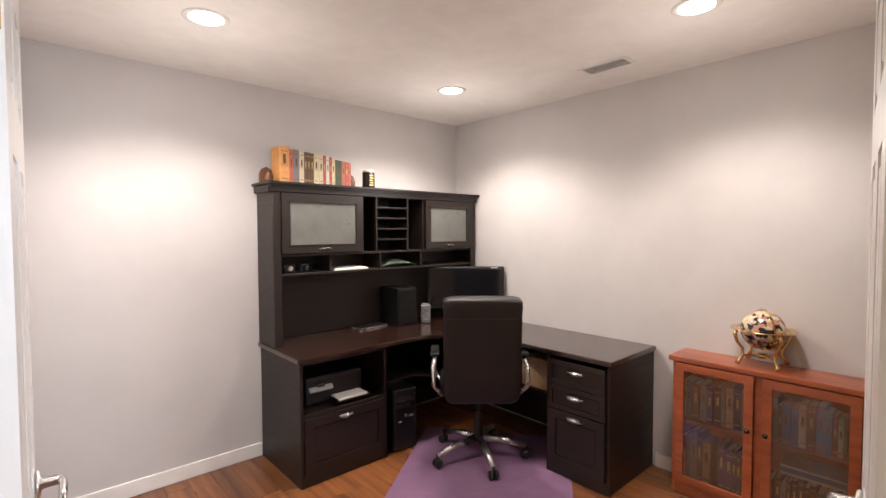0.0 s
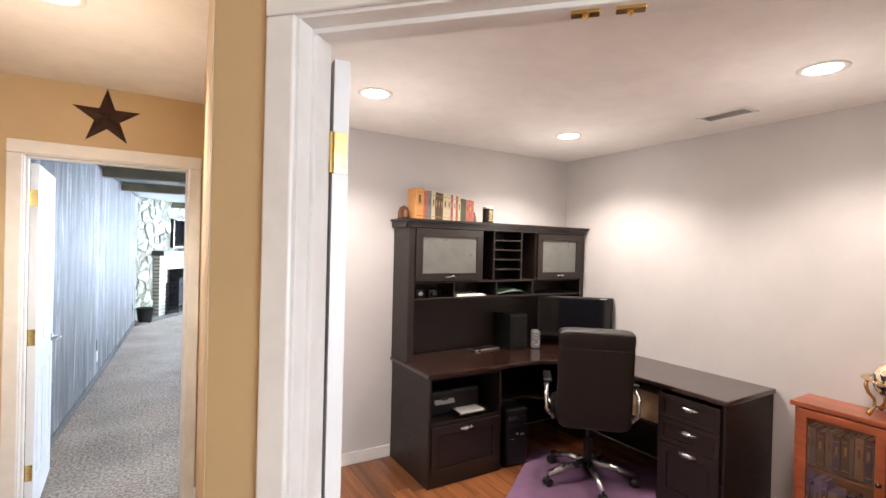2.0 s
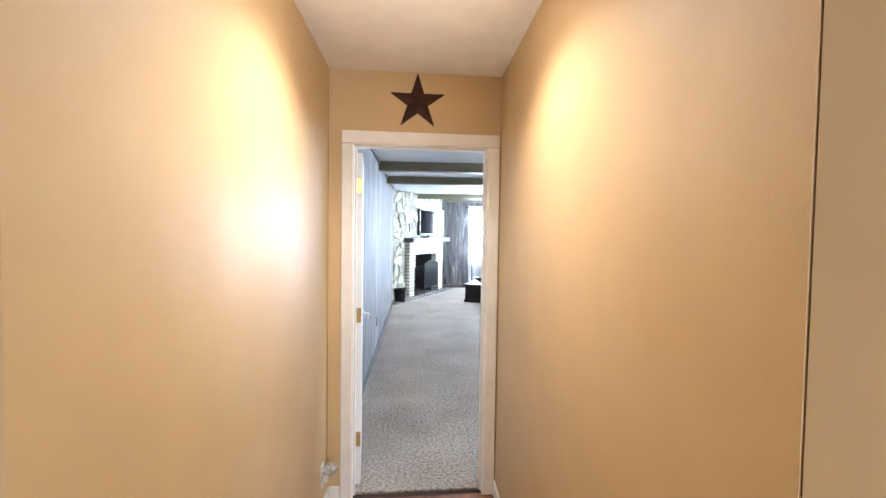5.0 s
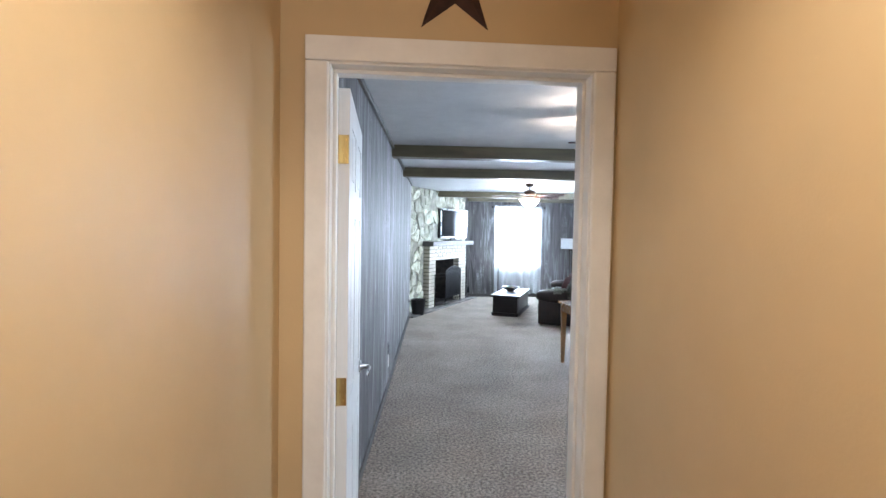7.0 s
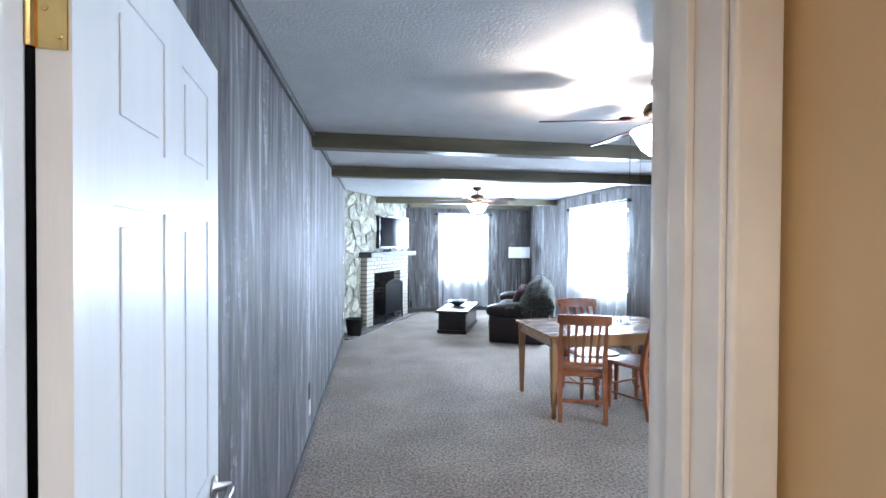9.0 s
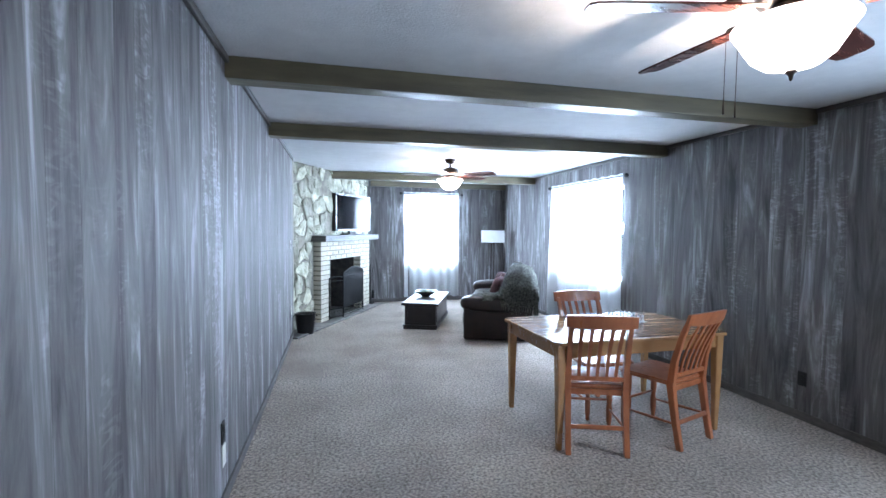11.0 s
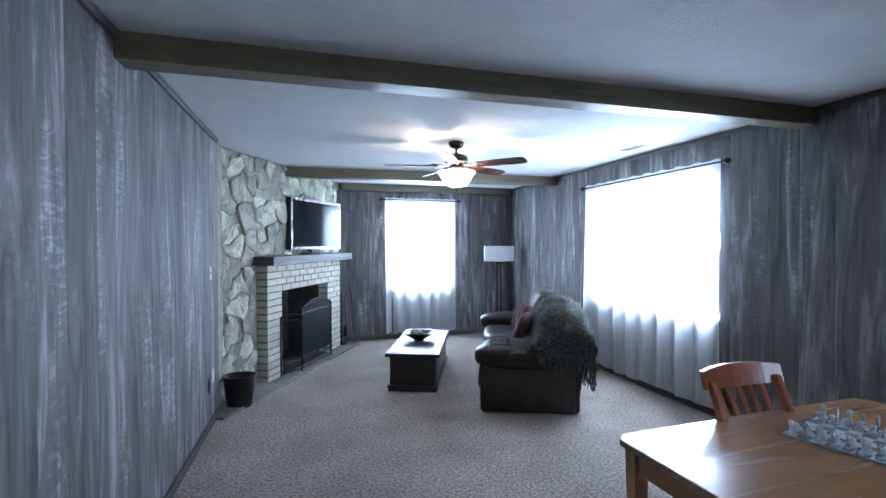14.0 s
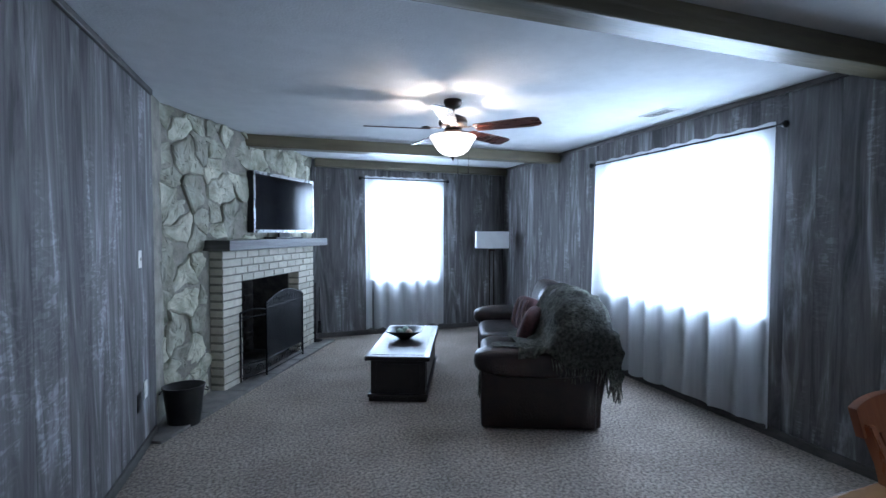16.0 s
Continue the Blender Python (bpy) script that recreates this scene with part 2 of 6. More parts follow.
BLACK_WOOD = material("black_brown_wood", (0.018, 0.012, 0.011), 0.36, other=(0.010, 0.007, 0.007), scale=8, wear=0.2, coat=0.15)
CHERRY = material("cherry_wood", (0.36, 0.095, 0.035), 0.32, other=(0.22, 0.05, 0.018), scale=10, stretch=(1, 0.3, 3), wear=0.15, random_amount=0.12, coat=0.3)
CHAIR_WOOD = material("chair_wood", (0.42, 0.145, 0.058), 0.30, other=(0.30, 0.09, 0.035), scale=8, stretch=(2, 2, 0.4), wear=0.15, random_amount=0.1, coat=0.4)
OAK = material("honey_oak", (0.42, 0.22, 0.09), 0.26, other=(0.36, 0.18, 0.07), scale=8, stretch=(0.25, 3, 1), wear=0.12, coat=0.5, bump=0.05)
LEATHER = material("dark_brown_leather", (0.028, 0.013, 0.010), 0.33, other=(0.010, 0.006, 0.006), scale=6, wear=0.3, bump=0.35, bump_scale=70)
BLACK_LEATHER = material("black_leather", (0.008, 0.006, 0.006), 0.45, wear=0.2, bump=0.3, bump_scale=110)
BLACK_PLASTIC = material("black_plastic", (0.006, 0.006, 0.0065), 0.38, wear=0.1)
SCREEN = material("screen_glass", (0.006, 0.006, 0.008), 0.08, wear=0.05, coat=0.3, rough_var=0.02)
SILVER = material("brushed_silver", (0.62, 0.61, 0.60), 0.28, metal=1.0, wear=0.08)
BRASS = material("polished_brass", (0.78, 0.56, 0.22), 0.22, metal=1.0, wear=0.12)
IRON = material("black_iron", (0.018, 0.017, 0.017), 0.45, metal=0.6, wear=0.2, bump=0.2)
BRONZE = material("dark_bronze", (0.045, 0.030, 0.024), 0.35, metal=0.8, wear=0.15)
RUST = material("rusted_tin", (0.075, 0.032, 0.022), 0.6, metal=0.4, other=(0.035, 0.018, 0.014), wear=0.3, bump=0.3, bump_scale=50)
BLADE = material("walnut_blade", (0.11, 0.032, 0.022), 0.28, other=(0.055, 0.017, 0.012), scale=9, stretch=(0.3, 3, 1), wear=0.15, coat=0.4)
FROST = material("frosted_panel", (0.15, 0.155, 0.14), 0.30, wear=0.1)
BOWL = material("frosted_bowl", (0.85, 0.83, 0.78), 0.4, glow=(1.0, 0.90, 0.80), glow_strength=3.6, wear=0.03)
LED = material("lamp_diffuser", (0.9, 0.9, 0.88), 0.5, glow=(1.0, 0.93, 0.86), glow_strength=12.0, wear=0.02)
MAT_PURPLE = material("purple_mat", (0.26, 0.15, 0.25), 0.35, other=(0.19, 0.105, 0.185), scale=4, wear=0.2)
SHADE = material("linen_shade", (0.80, 0.80, 0.80), 0.8, wear=0.04, bump=0.2, bump_scale=140)
PAPER = material("paper", (0.78, 0.76, 0.72), 0.7, wear=0.04)
GREEN_CLOTH = material("pale_green_cloth", (0.32, 0.48, 0.38), 0.85, wear=0.1, bump=0.4)
PLATE = material("ivory_plate", (0.70, 0.68, 0.62), 0.35, wear=0.03)
GRASS = material("grass", (0.06, 0.10, 0.03), 0.95, wear=0.3, scale=3)
BLACK_WALL = material("outer_wall", (0.4, 0.38, 0.35), 0.8)


# ---- mesh helpers ----
def box(bm, x0, y0, z0, x1, y1, z1):
    v = [bm.verts.new(p) for p in ((x0, y0, z0), (x1, y0, z0), (x1, y1, z0), (x0, y1, z0), (x0, y0, z1), (x1, y0, z1), (x1, y1, z1), (x0, y1, z1))]
    for f in ((0, 3, 2, 1), (4, 5, 6, 7), (0, 1, 5, 4), (1, 2, 6, 5), (2, 3, 7, 6), (3, 0, 4, 7)):
        bm.faces.new([v[i] for i in f])
    return v


def rbox(x0, y0, z0, x1, y1, z1, r=0.004, seg=2):
    bm = bmesh.new()
    box(bm, x0, y0, z0, x1, y1, z1)
    bmesh.ops.bevel(bm, geom=bm.edges[:], offset=min(r, abs(x1 - x0) * 0.45, abs(y1 - y0) * 0.45, abs(z1 - z0) * 0.45), segments=seg, profile=0.5, affect="EDGES")
    return bm


def boxes(*rows):
    bm = bmesh.new()
    for r in rows:
        box(bm, *r)
    return bm


def prism(points, z0, z1):
    bm = bmesh.new()
    lo, hi = [bm.verts.new((x, y, z0)) for x, y in points], [bm.verts.new((x, y, z1)) for x, y in points]
    n = len(points)
    bm.faces.new(lo[::-1]), bm.faces.new(hi)
    for i in range(n):
        bm.faces.new((lo[i], lo[(i + 1) % n], hi[(i + 1) % n], hi[i]))
    bmesh.ops.recalc_face_normals(bm, faces=bm.faces[:])
    return bm


def tube(bm, pts, radii, n=10, cap=True):
    pts = [Vector(p) for p in pts]
    if isinstance(radii, (int, float)):
        radii = [radii] * len(pts)
    rings = []
    for i, p in enumerate(pts):
        d = (pts[min(i + 1, len(pts) - 1)] - pts[max(i - 1, 0)]).normalized()
        q = Vector((0, 0, 1)).rotation_difference(d)
        rings.append([bm.verts.new(p + q @ Vector((radii[i] * math.cos(2 * math.pi * k / n), radii[i] * math.sin(2 * math.pi * k / n), 0))) for k in range(n)])
    for a, b in zip(rings, rings[1:]):
        for k in range(n):
            bm.faces.new((a[k], a[(k + 1) % n], b[(k + 1) % n], b[k]))
    if cap:
        bm.faces.new(rings[0][::-1]), bm.faces.new(rings[-1])
    return bm


def lathe(profile, n=24, centre=(0, 0), squash=1.0):
    bm = bmesh.new()
    rings = []
    for r, z in profile:
        rings.append([bm.verts.new((centre[0] + max(r, 0.0005) * math.cos(2 * math.pi * k / n), centre[1] + squash * max(r, 0.0005) * math.sin(2 * math.pi * k / n), z)) for k in range(n)])
    for a, b in zip(rings, rings[1:]):
        for k in range(n):
            bm.faces.new((a[k], a[(k + 1) % n], b[(k + 1) % n], b[k]))
    bmesh.ops.recalc_face_normals(bm, faces=bm.faces[:])
    return bm


def blob(cx, cy, cz, sx, sy, sz, n=4.0, seg=28, rings=14):
    """A puffy cushion-like box: a superellipsoid."""
    bm = bmesh.new()

    def e(v):
        return math.copysign(abs(v) ** (2 / n), v)
    rows = []
    for i in range(rings + 1):
        a = -math.pi / 2 + math.pi * i / rings
        rows.append([bm.verts.new((cx + sx * e(math.cos(a)) * e(math.cos(b)), cy + sy * e(math.cos(a)) * e(math.sin(b)), cz + sz * e(math.sin(a))))
                     for b in [2 * math.pi * k / seg for k in range(seg)]])
    for a, b in zip(rows, rows[1:]):
        for k in range(seg):
            bm.faces.new((a[k], a[(k + 1) % seg], b[(k + 1) % seg], b[k]))
    bmesh.ops.remove_doubles(bm, verts=bm.verts[:], dist=0.0005)
    return bm


def turn(bm, m):
    bmesh.ops.transform(bm, matrix=m, verts=bm.verts[:])
    return bm


def joined(*bms):
    out = bmesh.new()
    for b in bms:
        me = bpy.data.meshes.new("tmp")
        b.to_mesh(me), b.free()
        out.from_mesh(me)
        bpy.data.meshes.remove(me)
    return out


def part(name, bm, mat, parent=None, label="", smooth=False, kind=""):
    me = bpy.data.meshes.new(name)
    bm.to_mesh(me), bm.free()
    me.materials.append(mat)
    if smooth:
        for p in me.polygons:
            p.use_smooth = True
    ob = new(name, me)
    ob.parent = parent
    return tagged(ob, label, "", "", kind)


def thing(name, label, category, m=None, group="", bm=None, mat=None, smooth=False):
    ob = part(name, bm, mat, smooth=smooth) if bm else new(name)
    ob.matrix_world = m or Matrix()
    return tagged(ob, label, category, group)


def structure(name, bm, mat, label):
    ob = part(name, bm, mat)
    return tagged(ob, label, "", "", "structure")


# ---- the shell ----
FAR, RIGHT = 14.02, 4.05
DV, DN = Vector((0.694, -0.720)), Vector((0.720, 0.694))   # along and through the angled office wall
C = Vector((0.27, 1.77))
RM = Matrix.Translation((3.90, 9.70, 0)) @ Matrix.Rotation(radians(-2.1), 4, "Z") @ Matrix.Translation((-RIGHT, -9.70, 0))   # the right wall leans outwards with distance


def rp(x, y):
    p = RM @ Vector((x, y, 0))
    return (p.x, p.y)


def right_x(y):
    return 3.90 + (y - 9.70) * 0.0367


def ang(s, d):
    p = C + DV * s + DN * d
    return (p.x, p.y)


def left_x(y):
    return -0.505 + (y - 5.4) * 0.050


floor_hall = structure("floor", boxes((-2.3, -1.6, -0.12, 3.62, 4.02, -0.012)), SUBFLOOR, "brown wood plank floor of the hall and office")
floor_living = structure("carpet", boxes((-0.75, 4.02, -0.125, 0.50, 4.10, 0.0), (-0.75, 4.10, -0.12, 4.26, 14.2, 0.0)), CARPET, "beige-grey cut pile carpet, slightly flattened by use")
ceiling_office = structure("ceiling", boxes((-2.3, -1.6, CEIL, 3.62, 4.06, CEIL + 0.12)), WHITE_CEIL, "white painted smooth ceiling of hall and office")
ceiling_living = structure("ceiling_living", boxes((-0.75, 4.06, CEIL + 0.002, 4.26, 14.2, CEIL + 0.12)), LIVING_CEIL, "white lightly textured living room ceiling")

structure("wall_hall_left", prism([(-0.574, 3.945), (-0.665, 1.86), (-1.70, 0.75), (-1.80, 0.85), (-0.78, 1.92), (-0.72, 3.945)], 0, CEIL), TAN_WALL, "warm tan painted hall wall with an angled return")
structure("wall_hall_right", prism([(0.398, 3.945), (C.x, C.y), ang(0.10, 0.12), (0.50, 3.945)], 0, CEIL), TAN_WALL, "warm tan painted hall wall")
structure("wall_hall_end", boxes((-0.72, 3.945, 0, -0.457, 4.068, CEIL), (0.342, 3.945, 0, 0.501, 4.068, CEIL), (-0.457, 3.945, 2.051, 0.342, 4.068, CEIL)), TAN_WALL, "tan painted hall end wall with a door opening")
S0, S1 = 0.20, 1.34
structure("wall_office_angled", joined(prism([ang(0.004, 0), ang(S0 - 0.0205, 0), ang(S0 - 0.0205, 0.12), ang(0.10, 0.12)], 0, CEIL),
                                       prism([ang(S1 + 0.0205, 0), ang(4.56, 0), ang(4.56, 0.12), ang(S1 + 0.0205, 0.12)], 0, CEIL),
                                       prism([ang(S0 - 0.0205, 0), ang(S1 + 0.0205, 0), ang(S1 + 0.0205, 0.12), ang(S0 - 0.0205, 0.12)], 2.0505, CEIL)), TAN_WALL, "angled tan painted wall holding the double doors")
structure("wall_office_back", boxes((0.521, 3.96, 0, 3.62, 4.08, CEIL)), GREY_WALL, "pale grey painted office wall")
structure("wall_office_right", boxes((3.50, -1.6, 0, 3.62, 3.96, CEIL)), GREY_WALL, "pale grey painted office wall")
structure("wall_office_side", prism([(0.502, 3.96), (0.437, 1.90), (0.452, 1.90), (0.52, 3.96)], 0, CEIL), GREY_WALL, "pale grey painted office wall")
structure("wall_foyer", boxes((-2.3, -1.6, 0, -2.2, 4.0, CEIL), (-2.2, -1.6, 0, 0.2, -1.5, CEIL), (1.6, -1.6, 0, 3.50, -1.5, CEIL), (0.2, -1.6, 0, 1.6, -1.5, 0.7), (0.2, -1.6, 2.3, 1.6, -1.5, CEIL)), TAN_WALL, "plain tan wall closing the foyer")

structure("wall_living_left", prism([(left_x(4.069) - 0.0135, 4.069), (left_x(14.02) - 0.0135, 14.02), (-0.30, 14.02), (-0.75, 4.069)], 0, CEIL), MORTAR, "wall behind grey board panelling")
W1 = (1.90, 2.94, 0.78, 2.10)
structure("wall_living_far", boxes((-0.62, FAR, 0, W1[0], FAR + 0.16, CEIL), (W1[1], FAR, 0, 4.21, FAR + 0.16, CEIL), (W1[0], FAR, 0, W1[1], FAR + 0.16, W1[2]),
                                   (W1[0], FAR, W1[3], W1[1], FAR + 0.16, CEIL)), PANEL, "grey weathered panelled wall with a window")
W2 = (9.74, 11.52, 0.84, 2.08)
# opening of the added window, on a stretch of wall out of view
W4 = (4.50, 5.90)
structure("wall_living_right", turn(boxes((RIGHT, 4.0, 0, 4.21, W4[0], CEIL), (RIGHT, W4[1], 0, 4.21, W2[0], CEIL), (RIGHT, W4[0], 0, 4.21, W4[1], W2[2]), (RIGHT, W4[0], W2[3], 4.21, W4[1], CEIL), (RIGHT, W2[1], 0, 4.21, FAR, CEIL), (RIGHT, W2[0], 0, 4.21, W2[1], W2[2]),
                                          (RIGHT, W2[0], W2[3], 4.21, W2[1], CEIL)), RM), PANEL, "grey weathered panelled wall with a wide window")
structure("wall_living_near", boxes((0.42, 4.084, 0, 3.83, 4.12, CEIL)), PANEL, "grey panelled wall beside the hall door")
structure("ground", boxes((-60, -60, -0.4, 60, 60, -0.35)), GRASS, "green lawn round the house")


# ---- living room: beams, mouldings ----
for x0, y, lean in ((left_x(7.4), 7.39, -1.3), (left_x(9.06), 9.055, -1.5), (0.33, 12.60, -2.6)):
    thing("ceiling_beam", "dark brown stained boxed ceiling beam with a glossy finish", "beam", Matrix.Translation((x0, y, 0)) @ Matrix.Rotation(radians(lean), 4, "Z"), "ceiling beams",
          rbox(-0.008, 0, 2.32, right_x(y) - x0 - 0.008, 0.15, CEIL + 0.001, 0.006), BEAM_WOOD)
thing("ceiling_beam", "dark brown half beam fixed along the far wall under the ceiling", "beam", Matrix(), "ceiling beams", rbox(1.16, FAR - 0.10, 2.33, RIGHT - 0.014, FAR - 0.013, CEIL + 0.001, 0.006), BEAM_WOOD)


def strip(name, a, b, z0, z1, thick, mat, label, side=1):
    a, b = Vector((*a, 0)), Vector((*b, 0))
    n = Vector((-(b - a).y, (b - a).x, 0)).normalized() * thick * side
    bm = prism([(a.x, a.y), (b.x, b.y), (b + n).xy[:], (a + n).xy[:]], z0, z1)
    bmesh.ops.bevel(bm, geom=[e for e in bm.edges if abs(e.verts[0].co.z - e.verts[1].co.z) < 1e-5], offset=min(thick * 0.35, 0.005), segments=2, profile=0.5, affect="EDGES")
    return structure(name, bm, mat, label)


DARK_TRIM = material("grey_brown_moulding", (0.09, 0.08, 0.072), 0.45, wear=0.2, scale=12, stretch=(1, 1, 4))
for a, b, side in (((left_x(4.85), 4.85), (left_x(11.25), 11.25), -1), ((1.2, FAR - 0.012), (RIGHT - 0.02, FAR - 0.012), -1), (rp(RIGHT - 0.012, FAR - 0.02), rp(RIGHT - 0.012, 4.2), -1)):
    strip("baseboard", a, b, 0, 0.07, 0.014, DARK_TRIM, "dark grey-brown baseboard", side)
    strip("trim", a, b, 2.40, CEIL, 0.022, DARK_TRIM, "grey-brown ceiling moulding", side)
strip("baseboard", (-0.575, 3.945), (-0.665, 1.86), 0, 0.09, 0.014, TRIM, "white painted baseboard", 1)
strip("baseboard", (-0.665, 1.86), (-1.7, 0.75), 0, 0.09, 0.014, TRIM, "white painted baseboard", 1)
strip("baseboard", (0.398, 3.945), (C.x, C.y), 0, 0.09, 0.014, TRIM, "white painted baseboard", -1)
strip("baseboard", (0.535, 3.96), (1.705, 3.96), 0, 0.09, 0.014, TRIM, "white painted baseboard", -1)
strip("baseboard", (3.50, 2.125), (3.50, -1.4), 0, 0.09, 0.014, TRIM, "white painted baseboard", -1)
strip("baseboard", (-0.574, 3.945), (-0.506, 3.945), 0, 0.09, 0.014, TRIM, "white painted baseboard", -1)


# ---- doorways and doors ----
def casing(name, m, w, h, depth, label):
    """Jambs, head and face casings of an opening w wide, h high, its face at y 0 and the wall from there to depth."""
    r = thing(name, "", "", m)
    r["kind"], r["label"] = "structure", label
    t, c = 0.02, 0.07
    for x0, x1 in ((-t, 0), (w, w + t)):
        part("jamb", rbox(x0, 0, 0, x1, depth, h, 0.002), TRIM, r)
    part("head_jamb", rbox(-t, 0, h, w + t, depth, h + t, 0.002), TRIM, r)
    for y0, y1 in ((-0.014, 0), (depth, depth + 0.014)):
        for x0, x1 in ((-c, -0.005), (w + 0.005, w + c)):
            part("casing", rbox(x0, y0, 0, x1, y1, h + 0.005, 0.006, 3), TRIM, r)
        part("casing", rbox(-c, y0, h + 0.006, w + c, y1, h + 0.075, 0.004), TRIM, r)
    for x0, x1 in ((0, 0.011), (w - 0.011, w)):
        part("door_stop", rbox(x0, depth * 0.35, 0, x1, depth * 0.62, h - 0.012, 0.002), TRIM, r)
    part("door_stop", rbox(0, depth * 0.35, h - 0.011, w, depth * 0.62, h, 0.002), TRIM, r)
    return r


casing("doorway_1", Matrix.Translation((-0.434, 3.945, 0)), 0.755, 2.03, 0.123, "white painted door frame at the end of the hall")
ang_m = Matrix.Translation((*ang(S0, 0), 0)) @ Matrix.Rotation(math.atan2(DV.y, DV.x), 4, "Z")
double_frame = casing("doorway_2", ang_m, S1 - S0, 2.03, 0.12, "white painted double door frame of the office")
for x in (0.50, 0.575):
    part("ball_catch", joined(rbox(x, 0.055, 2.012, x + 0.05, 0.075, 2.019, 0.002), lathe([(0.001, 2.004), (0.006, 2.008), (0.006, 2.016)], 10, (x + 0.025, 0.065))), BRASS, double_frame, "small brass ball catch plate")


# small carved scrolls on the head of the double door frame
for x0, s in ((0.10, 1), (0.135, -1), (0.175, 1), (0.215, -1)):
    pts = [(x0 + s * (0.004 + 0.0016 * k) * math.cos(k * 0.62), -0.018, 2.084 + (0.004 + 0.0016 * k) * 1.3 * math.sin(k * 0.62)) for k in range(13)]
    part("carved_scroll", tube(bmesh.new(), pts, [0.003 + 0.0003 * k for k in range(13)], 8), TRIM, double_frame, "white carved scroll", smooth=True)


def panel_door(name, w, m, label, handed=1, hinges=(0.29, 1.04, 1.81), h=2.0):
    """A six-panel leaf, hinge edge at x 0, thickness from y 0 to 0.035."""
    d = thing(name, "", "", m)
    d["kind"], d["label"] = "structure", label
    t = 0.035
    st = 0.105 if w > 0.7 else 0.095
    mid = 0.10
    zs = [(0.22, 0.82), (0.98, 1.60), (1.70, 1.90)]
    pw = (w - 2 * st - mid) / 2
    rows = [(0, 0, 0.012, w, t, zs[0][0])] + [(st, 0, a[1], w - st, t, b[0]) for a, b in zip(zs, zs[1:])] + [(st, 0, zs[2][1], w - st, t, h)]
    stiles = [(0, 0, zs[0][0], st, t, h), (w - st, 0, zs[0][0], w, t, h)] + [(st + pw, 0, a, st + pw + mid, t, b) for a, b in zs]
    part("leaf", boxes(*rows, *stiles), DOOR_PAINT, d)
    for a, b in zs:
        for x in (st, st + pw + mid):
            bm = boxes((x - 0.002, 0.0035, a - 0.002, x + pw + 0.002, t - 0.0035, b + 0.002))
            for y, s in ((0.0035, -1), (t - 0.0035, 1)):
                raised = boxes((x + 0.028, min(y, y + s * 0.003), a + 0.028, x + pw - 0.028, max(y, y + s * 0.003), b - 0.028))
                bmesh.ops.bevel(raised, geom=raised.edges[:], offset=0.0014, segments=1, affect="EDGES")
                bm = joined(bm, raised)
            part("door_panel", bm, DOOR_PAINT, d)
    for z in hinges:
        hinge = part("hinge", joined(tube(bmesh.new(), [(-0.004, t + 0.004 if handed > 0 else -0.004, z - 0.045), (-0.004, t + 0.004 if handed > 0 else -0.004, z + 0.045)], 0.006, 10),
                                     rbox(-0.0025, 0.003, z - 0.045, -0.0003, t - 0.001, z + 0.045, 0.0008, 1)), BRASS, d, "polished brass butt hinge")
        part("screw", joined(*[turn(lathe([(0.0005, -0.0042), (0.0032, -0.0038), (0.004, -0.0024)], 8), Matrix.Translation((0, 0.018 + dy, z + dz)) @ Matrix.Rotation(radians(90), 4, "Y")) for dy, dz in ((-0.007, -0.03), (0.007, 0), (-0.007, 0.03))]), BRASS, hinge)
    for y, s in ((0, -1), (t, 1)):
        x, z = w - 0.065, 0.93
        rose = turn(lathe([(0.001, 0), (0.026, 0), (0.030, 0.003), (0.028, 0.008), (0.012, 0.012), (0.010, 0.045), (0.001, 0.046)], 20), Matrix.Translation((x, y, z)) @ Matrix.Rotation(radians(-90 * s), 4, "X"))
        lev = tube(bmesh.new(), [(x, y + s * 0.044, z), (x - 0.03, y + s * 0.048, z + 0.002), (x - 0.075, y + s * 0.047, z + 0.002), (x - 0.112, y + s * 0.044, z - 0.006)], [0.009, 0.0085, 0.0075, 0.006], 10)
        part("lever_handle", joined(rose, lev), SILVER, d, "satin nickel lever handle", smooth=True)
    part("latch_plate", rbox(w - 0.001, 0.008, 0.90, w + 0.0012, 0.027, 0.96, 0.0005, 1), BRASS, d)
    return d


def leaf_pose(x, y, az):
    """Hinge point and compass heading of the leaf."""
    return Matrix.Translation((x, y, 0.004)) @ Matrix.Rotation(radians(90 - az), 4, "Z")


panel_door("door_1", 0.73, leaf_pose(-0.397, 4.085, -3.0), "white six-panel door standing open against the grey panelled wall", 1)
hl, hr = ang(S0, 0.135), ang(S1, 0.135)
panel_door("door_2", 0.553, leaf_pose(hl[0] + 0.034, hl[1] - 0.006, 2.0), "white six-panel office door leaf standing open inwards", 1, (0.19, 0.95, 1.795))
panel_door("door_3", 0.553, leaf_pose(hr[0] + 0.007, hr[1] - 0.014, 83.0), "white six-panel office door leaf standing open inwards", -1, (0.19, 0.95, 1.795))


# ---- ceiling fittings ----
def can_light(x, y):
    r = thing("recessed_light", "white recessed ceiling light, switched on", "ceiling light", Matrix.Translation((x, y, CEIL)), "recessed ceiling lights")
    part("trim_ring", lathe([(0.070, -0.001), (0.074, -0.005), (0.092, -0.006), (0.098, -0.003), (0.098, 0.0)], 32), TRIM, r, smooth=True)
    part("diffuser", lathe([(0.0005, -0.0035), (0.05, -0.004), (0.071, -0.003)], 32), LED, r, "glowing white diffuser", smooth=True).visible_shadow = False
    return r


for x, y in OFFICE_LAMPS + HALL_LAMPS:
    can_light(x, y)


